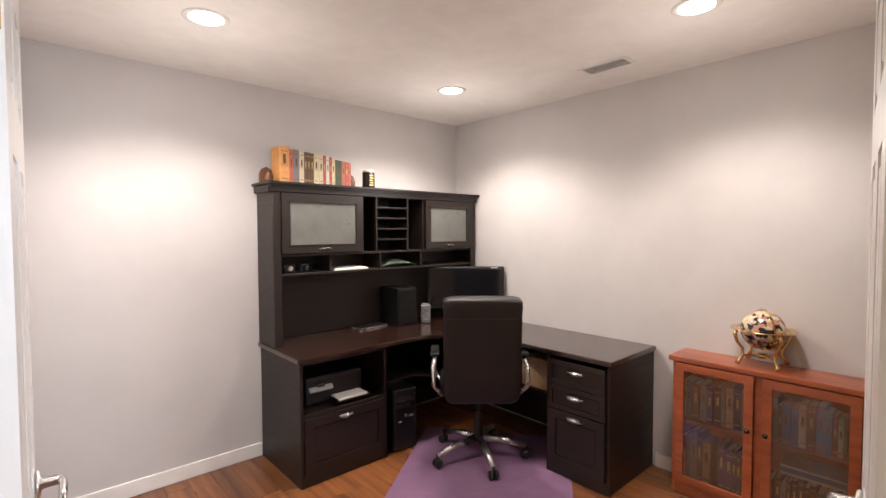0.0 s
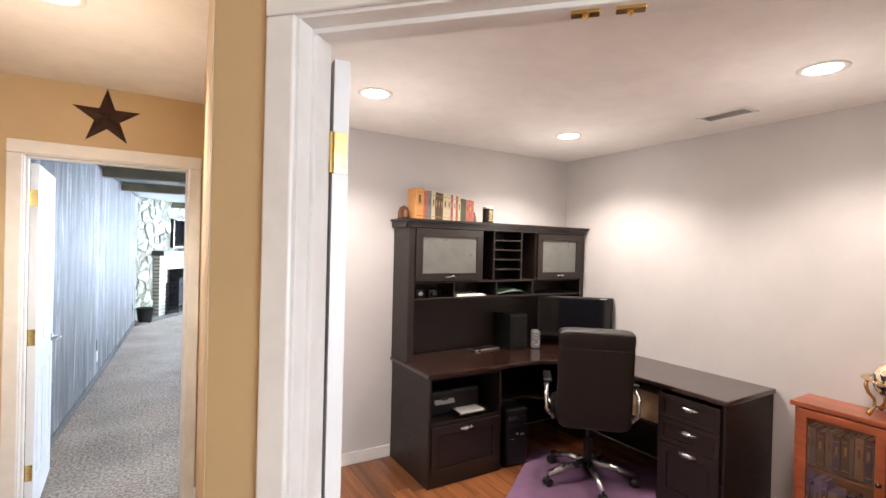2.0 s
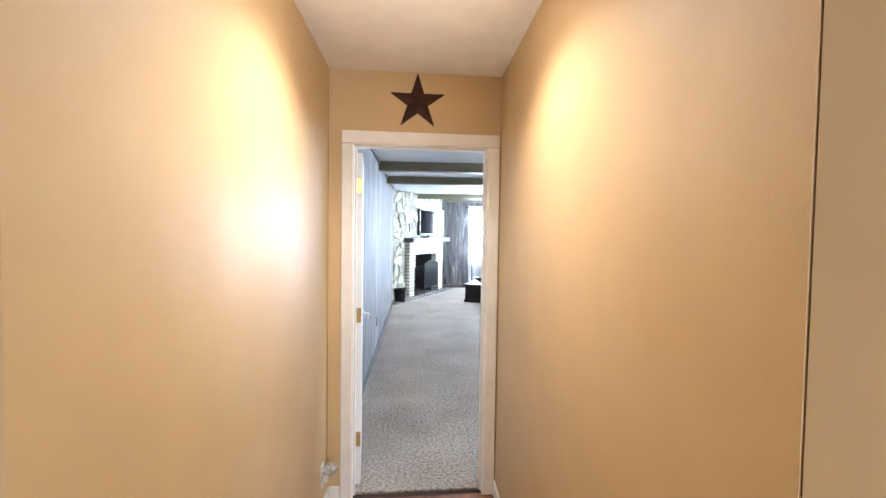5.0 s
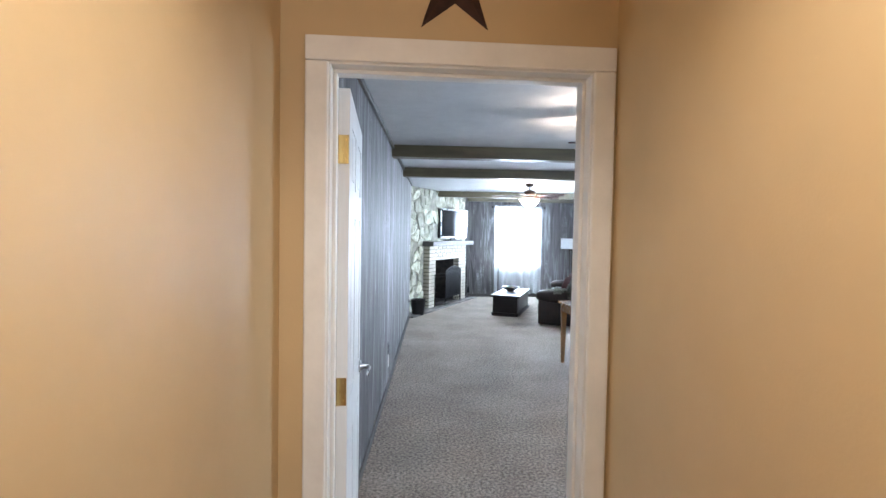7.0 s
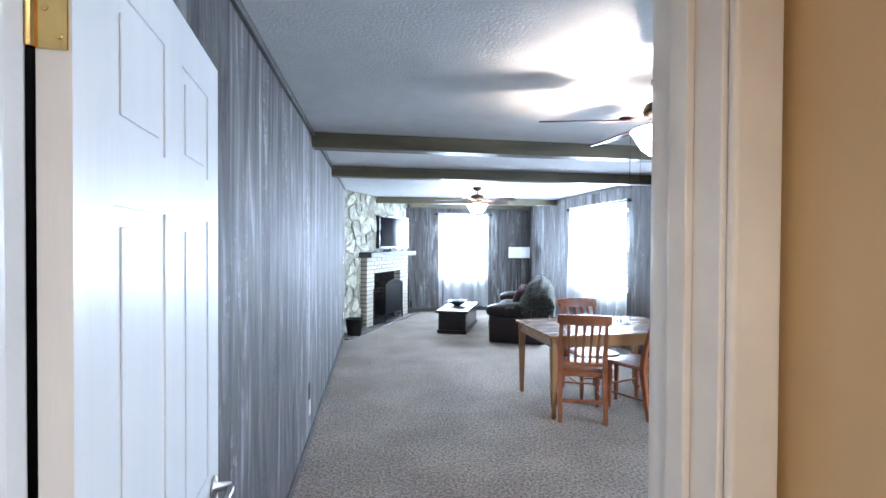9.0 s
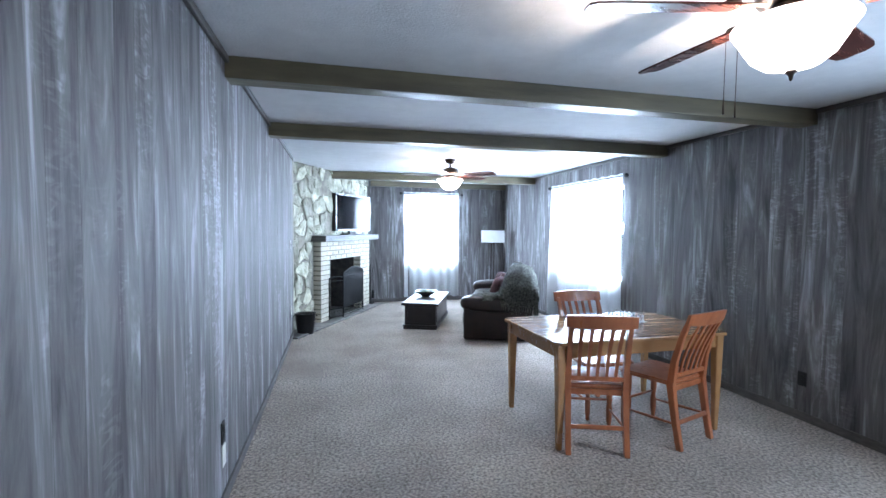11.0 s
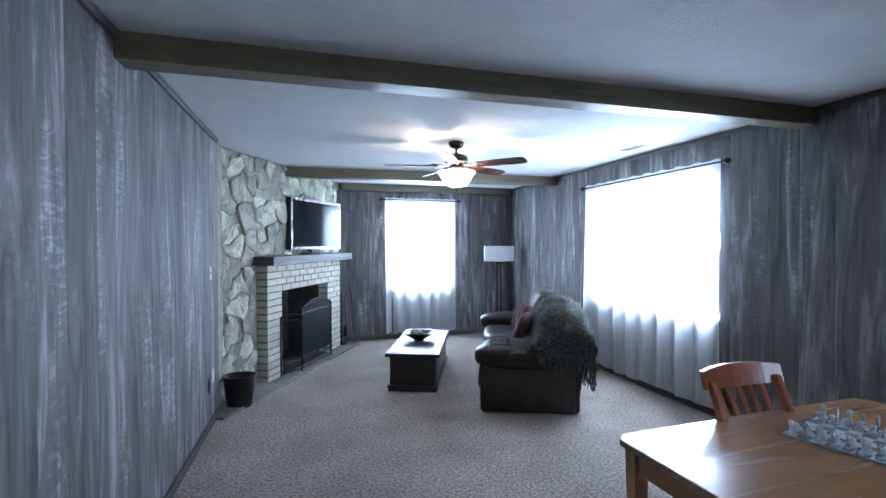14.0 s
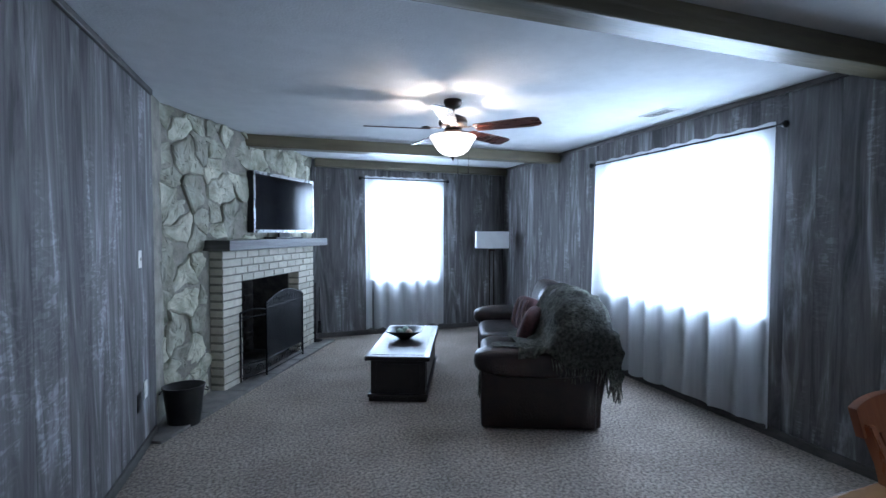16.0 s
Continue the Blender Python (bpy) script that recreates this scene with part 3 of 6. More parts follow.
def ceiling_vent(x, y, turn_deg=0):
    r = thing("ceiling_vent", "white slatted metal air vent in the ceiling", "vent", Matrix.Translation((x, y, CEIL)) @ Matrix.Rotation(radians(turn_deg), 4, "Z"), "ceiling vents")
    part("frame", joined(rbox(-0.15, -0.075, -0.006, -0.128, 0.075, 0), rbox(0.128, -0.075, -0.006, 0.15, 0.075, 0), rbox(-0.128, -0.075, -0.006, 0.128, -0.055, 0), rbox(-0.128, 0.055, -0.006, 0.128, 0.075, 0)), TRIM, r)
    # black sheet stands in for the shade inside the duct
    part("backing", boxes((-0.128, -0.055, -0.001, 0.128, 0.055, 0)), BLACK_PLASTIC, r)
    for i in range(7):
        part("slat", turn(rbox(-0.128, -0.0042, -0.0008, 0.128, 0.0042, 0.0008, 0.0004, 1), Matrix.Translation((0, -0.045 + i * 0.015, -0.005)) @ Matrix.Rotation(radians(-15), 4, "X")), TRIM, r)


ceiling_vent(3.10, 2.27, 90)
ceiling_vent(3.60, 10.48, 90)


def ceiling_fan(x, y, heading):
    r = thing("ceiling_fan", "dark bronze five-blade ceiling fan with a lit frosted glass bowl", "ceiling fan", Matrix.Translation((x, y, CEIL)) @ Matrix.Rotation(radians(heading), 4, "Z"), "ceiling fans")
    part("canopy", lathe([(0.0005, 0), (0.070, 0), (0.072, -0.02), (0.055, -0.048), (0.022, -0.062), (0.0005, -0.062)], 28), BRONZE, r, smooth=True)
    part("downrod", tube(bmesh.new(), [(0, 0, -0.05), (0, 0, -0.12)], 0.012, 12), BRONZE, r)
    part("motor_housing", lathe([(0.012, -0.105), (0.05, -0.112), (0.10, -0.135), (0.112, -0.165), (0.105, -0.19), (0.07, -0.205), (0.0005, -0.205)], 32), BRONZE, r, smooth=True)
    part("light_fitting", lathe([(0.02, -0.205), (0.065, -0.215), (0.075, -0.235), (0.05, -0.255), (0.012, -0.262), (0.010, -0.41), (0.0005, -0.41)], 28), BRONZE, r, smooth=True)
    part("glass_bowl", lathe([(0.172, -0.270), (0.176, -0.276), (0.160, -0.300), (0.140, -0.335), (0.118, -0.372), (0.080, -0.402), (0.03, -0.416), (0.0005, -0.418), (0.0005, -0.413), (0.03, -0.411), (0.078, -0.397), (0.114, -0.368), (0.136, -0.331), (0.156, -0.298)], 36), BOWL, r, "lit frosted glass bowl", smooth=True)
    part("finial", lathe([(0.0005, -0.416), (0.016, -0.420), (0.018, -0.426), (0.008, -0.435), (0.006, -0.447), (0.0005, -0.453)], 16), BRONZE, r, smooth=True)
    for dx in (0.05, -0.04):
        part("pull_chain", tube(bmesh.new(), [(dx, 0.06, -0.24), (dx, 0.185, -0.26), (dx, 0.187, -0.46), (dx, 0.187, -0.53)], [0.0012, 0.0012, 0.0012, 0.004], 6), BRONZE, r)
    for k in range(5):
        m = Matrix.Rotation(radians(72 * k), 4, "Z")
        iron = joined(turn(rbox(0.09, -0.012, -0.004, 0.20, 0.012, 0.002, 0.002), Matrix.Translation((0, 0, -0.208))), turn(lathe([(0.0005, -0.004), (0.035, -0.004), (0.035, 0.002), (0.0005, 0.003)], 16), Matrix.Translation((0.205, 0, -0.208))))
        part("blade_arm", turn(iron, m), BRONZE, r)
        outline = [(0.18, -0.052), (0.40, -0.066), (0.60, -0.070), (0.645, -0.062), (0.665, -0.040), (0.668, 0.040), (0.648, 0.062), (0.60, 0.070), (0.40, 0.066), (0.18, 0.052)]
        part("blade", turn(prism(outline, -0.0035, 0.0035), m @ Matrix.Translation((0, 0, -0.218)) @ Matrix.Rotation(radians(-13), 4, "X")), BLADE, r, "walnut-coloured fan blade")
    return r


FANS = ((1.87, 10.75, -46), (1.56, 5.74, 20))
for x, y, a in FANS:
    ceiling_fan(x, y, a)

# ---- windows and curtains ----
def window(name, along, c0, c1, z0, z1, face, out, label, mullions, m=Matrix()):
    """A frame in an opening; along 'x' or 'y', from c0 to c1."""
    r = thing(name, "", "", Matrix())
    r["kind"], r["label"] = "structure", label

    def b(a0, a1, h0, h1, d0, d1):
        return rbox(a0, d0, h0, a1, d1, h1, 0.003, 1) if along == "x" else rbox(d0, a0, h0, d1, a1, h1, 0.003, 1)
    d0, d1 = face + out * 0.4, face + out * 0.75
    f = 0.045
    part("window_frame", joined(b(c0, c0 + f, z0, z1, d0, d1), b(c1 - f, c1, z0, z1, d0, d1), b(c0 + f, c1 - f, z0, z0 + f, d0, d1), b(c0 + f, c1 - f, z1 - f, z1, d0, d1)), TRIM, r)
    part("window_sill", b(c0, c1, z0 - 0.02, z0 + 0.003, face - 0.02, d0), TRIM, r)
    edges = [c0 + f] + list(mullions) + [c1 - f]
    for q in mullions:
        part("mullion", b(q - 0.02, q + 0.02, z0 + f, z1 - f, d0, d1), TRIM, r)
    zm = (z0 + z1) / 2
    part("meeting_rail", b(c0 + f, c1 - f, zm - 0.018, zm + 0.018, d0 + 0.005, d1 - 0.005), TRIM, r)
    for q0, q1 in zip(edges, edges[1:]):
        for h0, h1 in ((z0 + f, zm - 0.018), (zm + 0.018, z1 - f)):
            dm = (d0 + d1) / 2
            part("pane", b(q0, q1, h0, h1, dm - 0.002, dm + 0.002), GLASS, r).visible_shadow = False
    r.matrix_world = m
    return r


window("window_1", "x", W1[0], W1[1], W1[2], W1[3], FAR, 0.16, "white framed sash window behind a sheer curtain", ())
window("window_2", "y", W2[0], W2[1], W2[2], W2[3], RIGHT, 0.16, "wide white framed window behind a sheer curtain", ((W2[0] + W2[1]) / 2,), RM)


# unseen window, added as a source for the near end's extra light
window("window_4", "y", W4[0], W4[1], W2[2], W2[3], RIGHT, 0.16, "wide white framed window, unseen, added to light the near end", ((W4[0] + W4[1]) / 2,), RM)
window("window_3", "x", 0.2, 1.6, 0.7, 2.3, -1.6, 0.10, "white framed foyer window", (0.9,))


def curtain(m, width, z0, z1, folds, seed, label):
    """Hangs along local x from 0 to width; the room is at negative y."""
    r = thing("curtain", label, "curtain", m, "sheer curtains")
    rnd = random.Random(seed)
    bm = bmesh.new()
    folds = max(4, round(folds * 0.55))
    nx, nz = folds * 18, 26
    ph = [rnd.uniform(0, 6.28) for _ in range(6)]
    amp = [rnd.uniform(0.5, 1.3) for _ in range(folds + 2)]
    grid = []
    for j in range(nz + 1):
        v = j / nz
        z = z1 + (z0 - z1) * v
        row = []
        for i in range(nx + 1):
            u = i / nx
            a = amp[int(u * folds)] * (1 - (u * folds) % 1) + amp[int(u * folds) + 1] * ((u * folds) % 1)
            deep = (0.008 + 0.042 * min(1, v * 1.3)) * a
            y = -0.045 - deep * math.sin(2 * math.pi * folds * u + 0.9 * math.sin(5 * u + ph[0]) + 0.5 * v * math.sin(9 * u + ph[1])) - 0.01 * v * math.sin(17 * u + ph[2])
            x = u * width + 0.02 * v * math.sin(11 * u + ph[3]) * (0 if i in (0, nx) else 1)
            zz = z + (0.018 * math.sin(2 * math.pi * folds * u + ph[4]) * v if v > 0.9 else 0) + (0.006 * math.sin(60 * u) if j == 0 else 0)
            row.append(bm.verts.new((x, y, zz)))
        grid.append(row)
    for a, b in zip(grid, grid[1:]):
        for i in range(nx):
            bm.faces.new((a[i], a[i + 1], b[i + 1], b[i]))
    part("sheer_panel", bm, SHEER, r, "thin white sheer fabric", smooth=True)
    part("rod", tube(bmesh.new(), [(-0.03, -0.05, z1 - 0.03), (width + 0.03, -0.05, z1 - 0.03)], 0.008, 10), IRON, r, "black curtain rod")
    for x in (-0.03, width + 0.03):
        s = 1 if x > 0 else -1
        part("finial", turn(lathe([(0.008, 0), (0.014, 0.004), (0.010, 0.010), (0.024, 0.022), (0.028, 0.036), (0.020, 0.052), (0.0005, 0.058)], 16), Matrix.Translation((x, -0.05, z1 - 0.03)) @ Matrix.Rotation(radians(90 * s), 4, "Y")), IRON, r, smooth=True)
        part("bracket", rbox(x - 0.008 + s * -0.02, -0.05, z1 - 0.038, x + 0.008 + s * -0.02, 0.018, z1 - 0.022), IRON, r)
    return r


curtain(Matrix.Translation((1.83, FAR - 0.03, 0)), 1.17, 0.09, 2.23, 11, 4, "white sheer curtain on a black rod over the far window")
curtain(RM @ Matrix.Translation((RIGHT - 0.03, 11.64, 0)) @ Matrix.Rotation(radians(-90), 4, "Z"), 1.98, 0.075, 2.21, 15, 9, "wide white sheer curtain on a black rod over the window")

# ---- fireplace corner ----
FD, FN, FL = Vector((0.491, 0.871, 0)).normalized(), Vector((0.871, -0.491, 0)).normalized(), Vector((0.175, 12.02, 0))
FM = Matrix(((FD.x, -FN.x, 0, FL.x), (FD.y, -FN.y, 0, FL.y), (0, 0, 1, 0), (0, 0, 0, 1)))   # x along the face, y into the corner
STONE_Y, TOP, OPEN = 0.14, 1.28, (0.30, 1.48, 0.965)
chimney = thing("wall_chimney_breast", "", "", FM)
chimney["kind"], chimney["label"] = "structure", "angled fireplace wall of pale grey-green field stones"
part("mortar_bed", boxes((-1.02, STONE_Y - 0.011, 0, OPEN[0], STONE_Y + 0.10, CEIL), (OPEN[1], STONE_Y - 0.011, 0, 2.10, STONE_Y + 0.10, CEIL), (OPEN[0], STONE_Y - 0.011, OPEN[2], OPEN[1], STONE_Y + 0.10, CEIL)), MORTAR, chimney, "recessed grey mortar")


def clip(poly, p, n):
    out = []
    for i in range(len(poly)):
        a, b = poly[i], poly[(i + 1) % len(poly)]
        da, db = (a - p).dot(n), (b - p).dot(n)
        if da <= 0:
            out.append(a)
        if da * db < 0:
            out.append(a + (b - a) * (da / (da - db)))
    return out


def field_stones(x0, x1, z0, z1, size, seed):
    rnd = random.Random(seed)
    pts = []
    nx, nz = int((x1 - x0) / size), int((z1 - z0) / (size * 0.8))
    for i in range(-1, nx + 2):
        for j in range(-1, nz + 2):
            if rnd.random() < 0.20:
                continue
            pts.append(Vector((x0 + (i + 0.5 + rnd.uniform(-0.48, 0.48)) * size, z0 + (j + 0.5 + rnd.uniform(-0.46, 0.46)) * size * 0.8)))
    cells = []
    for p in pts:
        poly = [Vector((x0, z0)), Vector((x1, z0)), Vector((x1, z1)), Vector((x0, z1))]
        for q in pts:
            if q is not p and (q - p).length < size * 3.2:
                poly = clip(poly, (p + q) / 2, (q - p).normalized())
                if len(poly) < 3:
                    break
        if len(poly) >= 3:
            c = sum(poly, Vector((0, 0))) / len(poly)
            cells.append((c, poly))
    return cells, rnd


cells, rnd = field_stones(-0.99, 2.08, 0.0, CEIL, 0.24, 12)
for c, poly in cells:
    if 0.02 < c.x < 1.88 and c.y < TOP - 0.02:
        continue
    area = sum(poly[i].cross(poly[(i + 1) % len(poly)]) for i in range(len(poly))) / 2
    if abs(area) < 0.003:
        continue
    rings = []
    tilt = (rnd.uniform(-0.18, 0.18), rnd.uniform(-0.18, 0.18))
    deep = rnd.uniform(0.014, 0.034)
    fine = []
    for i in range(len(poly)):
        a, b = poly[i], poly[(i + 1) % len(poly)]
        k = max(1, int((b - a).length / 0.035))
        for h in range(k):
            q = a + (b - a) * (h / k)
            wob = Vector((noise.noise(Vector((q.x * 8, q.y * 8, 1.3))), noise.noise(Vector((q.x * 8, q.y * 8, 7.7)))))
            fine.append(q + wob * 0.06)
    bm = bmesh.new()
    for shrink, out in ((0.985, -0.01), (0.985, deep * 0.45), (0.90, deep * 0.9), (0.62, deep * 1.1), (0.3, deep)):
        ring = []
        for q in fine:
            d = q - c
            g = min(shrink, max(0.2, 1 - 0.0020 / max(d.length, 0.02))) if shrink > 0.9 else shrink
            w = c + d * g
            jig = rnd.uniform(-0.005, 0.005) if out > 0 else 0
            ring.append(bm.verts.new((w.x - c.x, -(out + jig + (tilt[0] * (w.x - c.x) + tilt[1] * (w.y - c.y)) * (out > 0)), w.y - c.y)))
        rings.append(ring)
    n = len(fine)
    for r0, r1 in zip(rings, rings[1:]):
        for i in range(n):
            bm.faces.new((r0[i], r0[(i + 1) % n], r1[(i + 1) % n], r1[i]))
    bm.faces.new(rings[-1])
    bmesh.ops.recalc_face_normals(bm, faces=bm.faces[:])
    ob = part("stone", bm, STONE, chimney)
    ob.location = (c.x, STONE_Y, c.y)

fire = thing("fireplace", "cream brick fireplace surround with a sooty open firebox", "fireplace", FM)
part("mortar_core", boxes((0.006, 0.008, 0, OPEN[0] - 0.006, STONE_Y, TOP), (OPEN[1] + 0.006, 0.008, 0, 1.894, STONE_Y, TOP), (OPEN[0] - 0.006, 0.008, OPEN[2] + 0.012, OPEN[1] + 0.006, STONE_Y, TOP)), MORTAR, fire, "dark recessed mortar joints")
course = TOP / 17
brick_meshes = {}


def brick(x0, z0, length, depth=STONE_Y):
    key = round(length, 3)
    if key not in brick_meshes:
        bm = rbox(0, 0, 0, length - 0.011, depth - 0.004, course - 0.014, 0.004, 1)
        me = bpy.data.meshes.new("brick")
        bm.to_mesh(me), bm.free()
        me.materials.append(BRICK)
        brick_meshes[key] = me
    ob = new("brick", brick_meshes[key])
    ob.parent = fire
    ob.location = (x0 + 0.0055, random.uniform(-0.003, 0.002), z0 + 0.003)


for row in range(17):
    z = row * course
    if z + course < OPEN[2] + 0.03:
        for x0, x1 in ((0.0, OPEN[0]), (OPEN[1], 1.90)):
            if x1 - x0 > 0.35:
                cut = 0.21 if row % 2 else 0.30
                brick(x0, z, cut), brick(x0 + cut, z, x1 - x0 - cut)
            else:
                brick(x0, z, x1 - x0)
    else:
        x = 0.0
        first = 0.30 if row % 2 else 0.20
        brick(x, z, first)
        x += first
        while x < 1.90 - 0.05:
            w = min(0.20, 1.90 - x)
            brick(x, z, w)
            x += w
part("firebox", boxes((OPEN[0] - 0.02, STONE_Y, 0, OPEN[0] + 0.002, 0.62, OPEN[2] + 0.05), (OPEN[1] - 0.002, STONE_Y, 0, OPEN[1] + 0.02, 0.62, OPEN[2] + 0.05), (OPEN[0], 0.60, 0, OPEN[1], 0.64, OPEN[2] + 0.05),
                      (OPEN[0], STONE_Y, OPEN[2] + 0.012, OPEN[1], 0.62, OPEN[2] + 0.05), (OPEN[0], 0.01, 0.002, OPEN[1], 0.62, 0.02)), SOOT, fire, "soot-blackened firebox")
for row in range(12):
    for k in range(6):
        x = OPEN[0] + 0.01 + k * 0.195 + (0.09 if row % 2 else 0)
        if x + 0.18 < OPEN[1]:
            part("firebrick", rbox(x, 0.588, 0.03 + row * 0.075, x + 0.185, 0.603, 0.095 + row * 0.075, 0.003, 1), SOOT, fire)
thing("mantel_shelf", "thick grey stained wooden mantel shelf with a darker sawn end", "mantel", FM, "", turn(rbox(-0.085, -0.13, TOP + 0.001, 2.05, STONE_Y - 0.008, 1.375, 0.006), Matrix()), MANTEL)
hearth = thing("hearth", "flat grey-brown stone slab hearth in front of the fireplace", "hearth", FM)
for k in range(6):
    part("slab", rbox(-1.0 + k * 0.52, -0.20, 0.0, -1.0 + k * 0.52 + 0.514, STONE_Y - 0.002 if k in (0, 1, 5) else -0.001, 0.022, 0.004), SLATE, hearth)

tv = thing("television", "black flat television with silver bezel, switched off, on the mantel", "television", FM @ Matrix.Translation((1.15, 0.0, 1.376)) @ Matrix.Rotation(radians(-7), 4, "Z"))
part("cabinet", rbox(-0.56, -0.02, 0.065, 0.56, 0.06, 0.70, 0.012), BLACK_PLASTIC, tv)
part("bezel", joined(rbox(-0.56, -0.03, 0.065, 0.56, -0.0201, 0.098, 0.003), rbox(-0.56, -0.03, 0.668, 0.56, -0.0201, 0.70, 0.003), rbox(-0.56, -0.03, 0.098, -0.535, -0.0201, 0.668, 0.003), rbox(0.535, -0.03, 0.098, 0.56, -0.0201, 0.668, 0.003)), SILVER, tv, "silver bezel")
part("screen", boxes((-0.535, -0.024, 0.098, 0.535, -0.0205, 0.668)), SCREEN, tv, "glossy dark screen")
part("stand", joined(rbox(-0.26, -0.07, 0, 0.26, 0.09, 0.018, 0.006), rbox(-0.10, 0.0, 0.018, 0.10, 0.03, 0.07, 0.004)), BLACK_PLASTIC, tv)

fs = thing("fire_screen", "black wrought iron folding fire screen with an arched top", "fire screen", FM @ Matrix.Translation((0, -0.13, 0.024)))


def screen_panel(x0, x1, z1, arch, y0, y1, scrolls=True):
    bm = bmesh.new()
    pt = lambda u, z: (x0 + (x1 - x0) * u, y0 + (y1 - y0) * u, z)
    tube(bm, [pt(0, 0), pt(0, z1)], 0.009, 8), tube(bm, [pt(1, 0), pt(1, z1)], 0.009, 8)
    tube(bm, [pt(u / 12, z1 + arch * math.sin(math.pi * u / 12)) for u in range(13)], 0.009, 8)
    for z in (0.03, 0.16, z1 - 0.05):
        tube(bm, [pt(0, z), pt(1, z)], 0.006, 8)
    part("panel_frame", bm, IRON, fs)
    n = max(2, int(abs(x1 - x0) / 0.11))
    for i in range(n):
        bm = bmesh.new()
        c = (i + 0.5) / n
        pts = []
        for k in range(17):
            a = k / 16 * 2 * math.pi * 1.4
            rr = 0.042 * (1 - k / 22)
            pts.append(pt(c + rr * math.cos(a) / max(abs(x1 - x0), 0.1), 0.095 + rr * math.sin(a)))
        tube(bm, pts, 0.0035, 6)
        part("scroll", bm, IRON, fs)
        if arch > 0.05:
            h = arch * math.sin(math.pi * c)
            part("scroll", tube(bmesh.new(), [(p[0], p[1], p[2] - 0.095 + z1 - 0.01 + h * 0.35) for p in pts], 0.0035, 6), IRON, fs)
    if arch < 0.05:
        return
    bm = bmesh.new()
    vs = [bm.verts.new(pt(0, 0.16)), bm.verts.new(pt(1, 0.16))] + [bm.verts.new(pt(1 - u / 12, z1 - 0.01 + (arch * math.sin(math.pi * u / 12) if scrolls else 0))) for u in range(13)]
    bm.faces.new(vs)
    bmesh.ops.solidify(bm, geom=bm.faces[:], thickness=0.002)
    part("mesh_sheet", bm, MESHWIRE, fs, "fine black wire mesh")


MESHWIRE = material("wire_mesh", (0.012, 0.012, 0.013), 0.45, metal=0.5, scale=300, bump=0.6, bump_scale=500, wear=0.1)
screen_panel(0.50, 1.30, 0.72, 0.09, 0.0, 0.0)
screen_panel(0.50, 0.24, 0.66, 0.02, 0.0, 0.115)
screen_panel(1.30, 1.52, 0.66, 0.02, 0.0, 0.115)

tools = thing("fireplace_tools", "black iron fireplace tool stand beside the brick surround", "fireplace tools", FM @ Matrix.Translation((1.985, 0.02, 0.024)))
part("base", lathe([(0.0005, 0), (0.085, 0), (0.085, 0.01), (0.02, 0.025), (0.0005, 0.025)], 20), IRON, tools)
part("post", tube(bmesh.new(), [(0, 0, 0.02), (0, 0, 0.72), (0, 0, 0.76)], [0.008, 0.008, 0.014], 8), IRON, tools)
part("hook_bar", tube(bmesh.new(), [(-0.06, -0.03, 0.66), (0, 0, 0.64), (0.06, 0.03, 0.66)], 0.005, 8), IRON, tools)
part("poker", tube(bmesh.new(), [(-0.06, -0.03, 0.70), (-0.06, -0.03, 0.10), (-0.055, -0.04, 0.08)], [0.007, 0.004, 0.003], 8), IRON, tools)
part("shovel", joined(tube(bmesh.new(), [(0.06, 0.03, 0.70), (0.06, 0.03, 0.22)], 0.005, 8), rbox(0.02, 0.024, 0.08, 0.10, 0.034, 0.22, 0.004)), IRON, tools)
part("brush", joined(tube(bmesh.new(), [(0.05, -0.04, 0.70), (0.05, -0.04, 0.25)], 0.005, 8), tube(bmesh.new(), [(0.05, -0.04, 0.26), (0.05, -0.04, 0.10)], [0.02, 0.032], 12)), IRON, tools)

bucket = thing("waste_bin", "glossy black round waste bin with flared rim by the wall", "waste bin", Matrix.Translation((-0.05, 11.39, 0.0)) @ Matrix.Scale(0.86, 4))
part("body", lathe([(0.0005, 0.0), (0.125, 0.0), (0.13, 0.012), (0.145, 0.15), (0.165, 0.33), (0.172, 0.335), (0.172, 0.342), (0.160, 0.342), (0.140, 0.15), (0.122, 0.02), (0.0005, 0.018)], 40, squash=0.85), BLACK_PLASTIC, bucket, smooth=True)
for s in (-1, 1):
    part("handle", tube(bmesh.new(), [(s * 0.168, -0.04, 0.30), (s * 0.188, -0.03, 0.29), (s * 0.192, 0, 0.285), (s * 0.188, 0.03, 0.29), (s * 0.168, 0.04, 0.30)], 0.005, 8), BLACK_PLASTIC, bucket)

# ---- sitting area ----
CT = Matrix.Translation((1.335, 11.372, 0)) @ Matrix.Rotation(math.atan2(-0.215, 0.50), 4, "Z")
ct = thing("coffee_table", "black-brown wooden trunk coffee table with a framed lighter top", "coffee table", CT)
W, L = 0.52, 1.32
part("plinth", joined(rbox(0.01, 0.01, 0.0, W - 0.01, L - 0.01, 0.05, 0.006), rbox(0.0, 0.0, 0.035, W, L, 0.065, 0.008)), BLACK_WOOD, ct)
part("body", rbox(0.025, 0.025, 0.06, W - 0.025, L - 0.025, 0.355, 0.006), BLACK_WOOD, ct)
for x0, y0, x1, y1 in ((0.07, 0.018, W - 0.07, 0.026), (0.018, 0.08, 0.026, L - 0.08), (W - 0.026, 0.08, W - 0.018, L - 0.08)):
    part("side_panel", rbox(x0, y0, 0.10, x1, y1, 0.32, 0.003), BLACK_WOOD, ct)
part("top", rbox(-0.02, -0.02, 0.355, W + 0.02, L + 0.02, 0.395, 0.010, 3), BLACK_WOOD, ct)
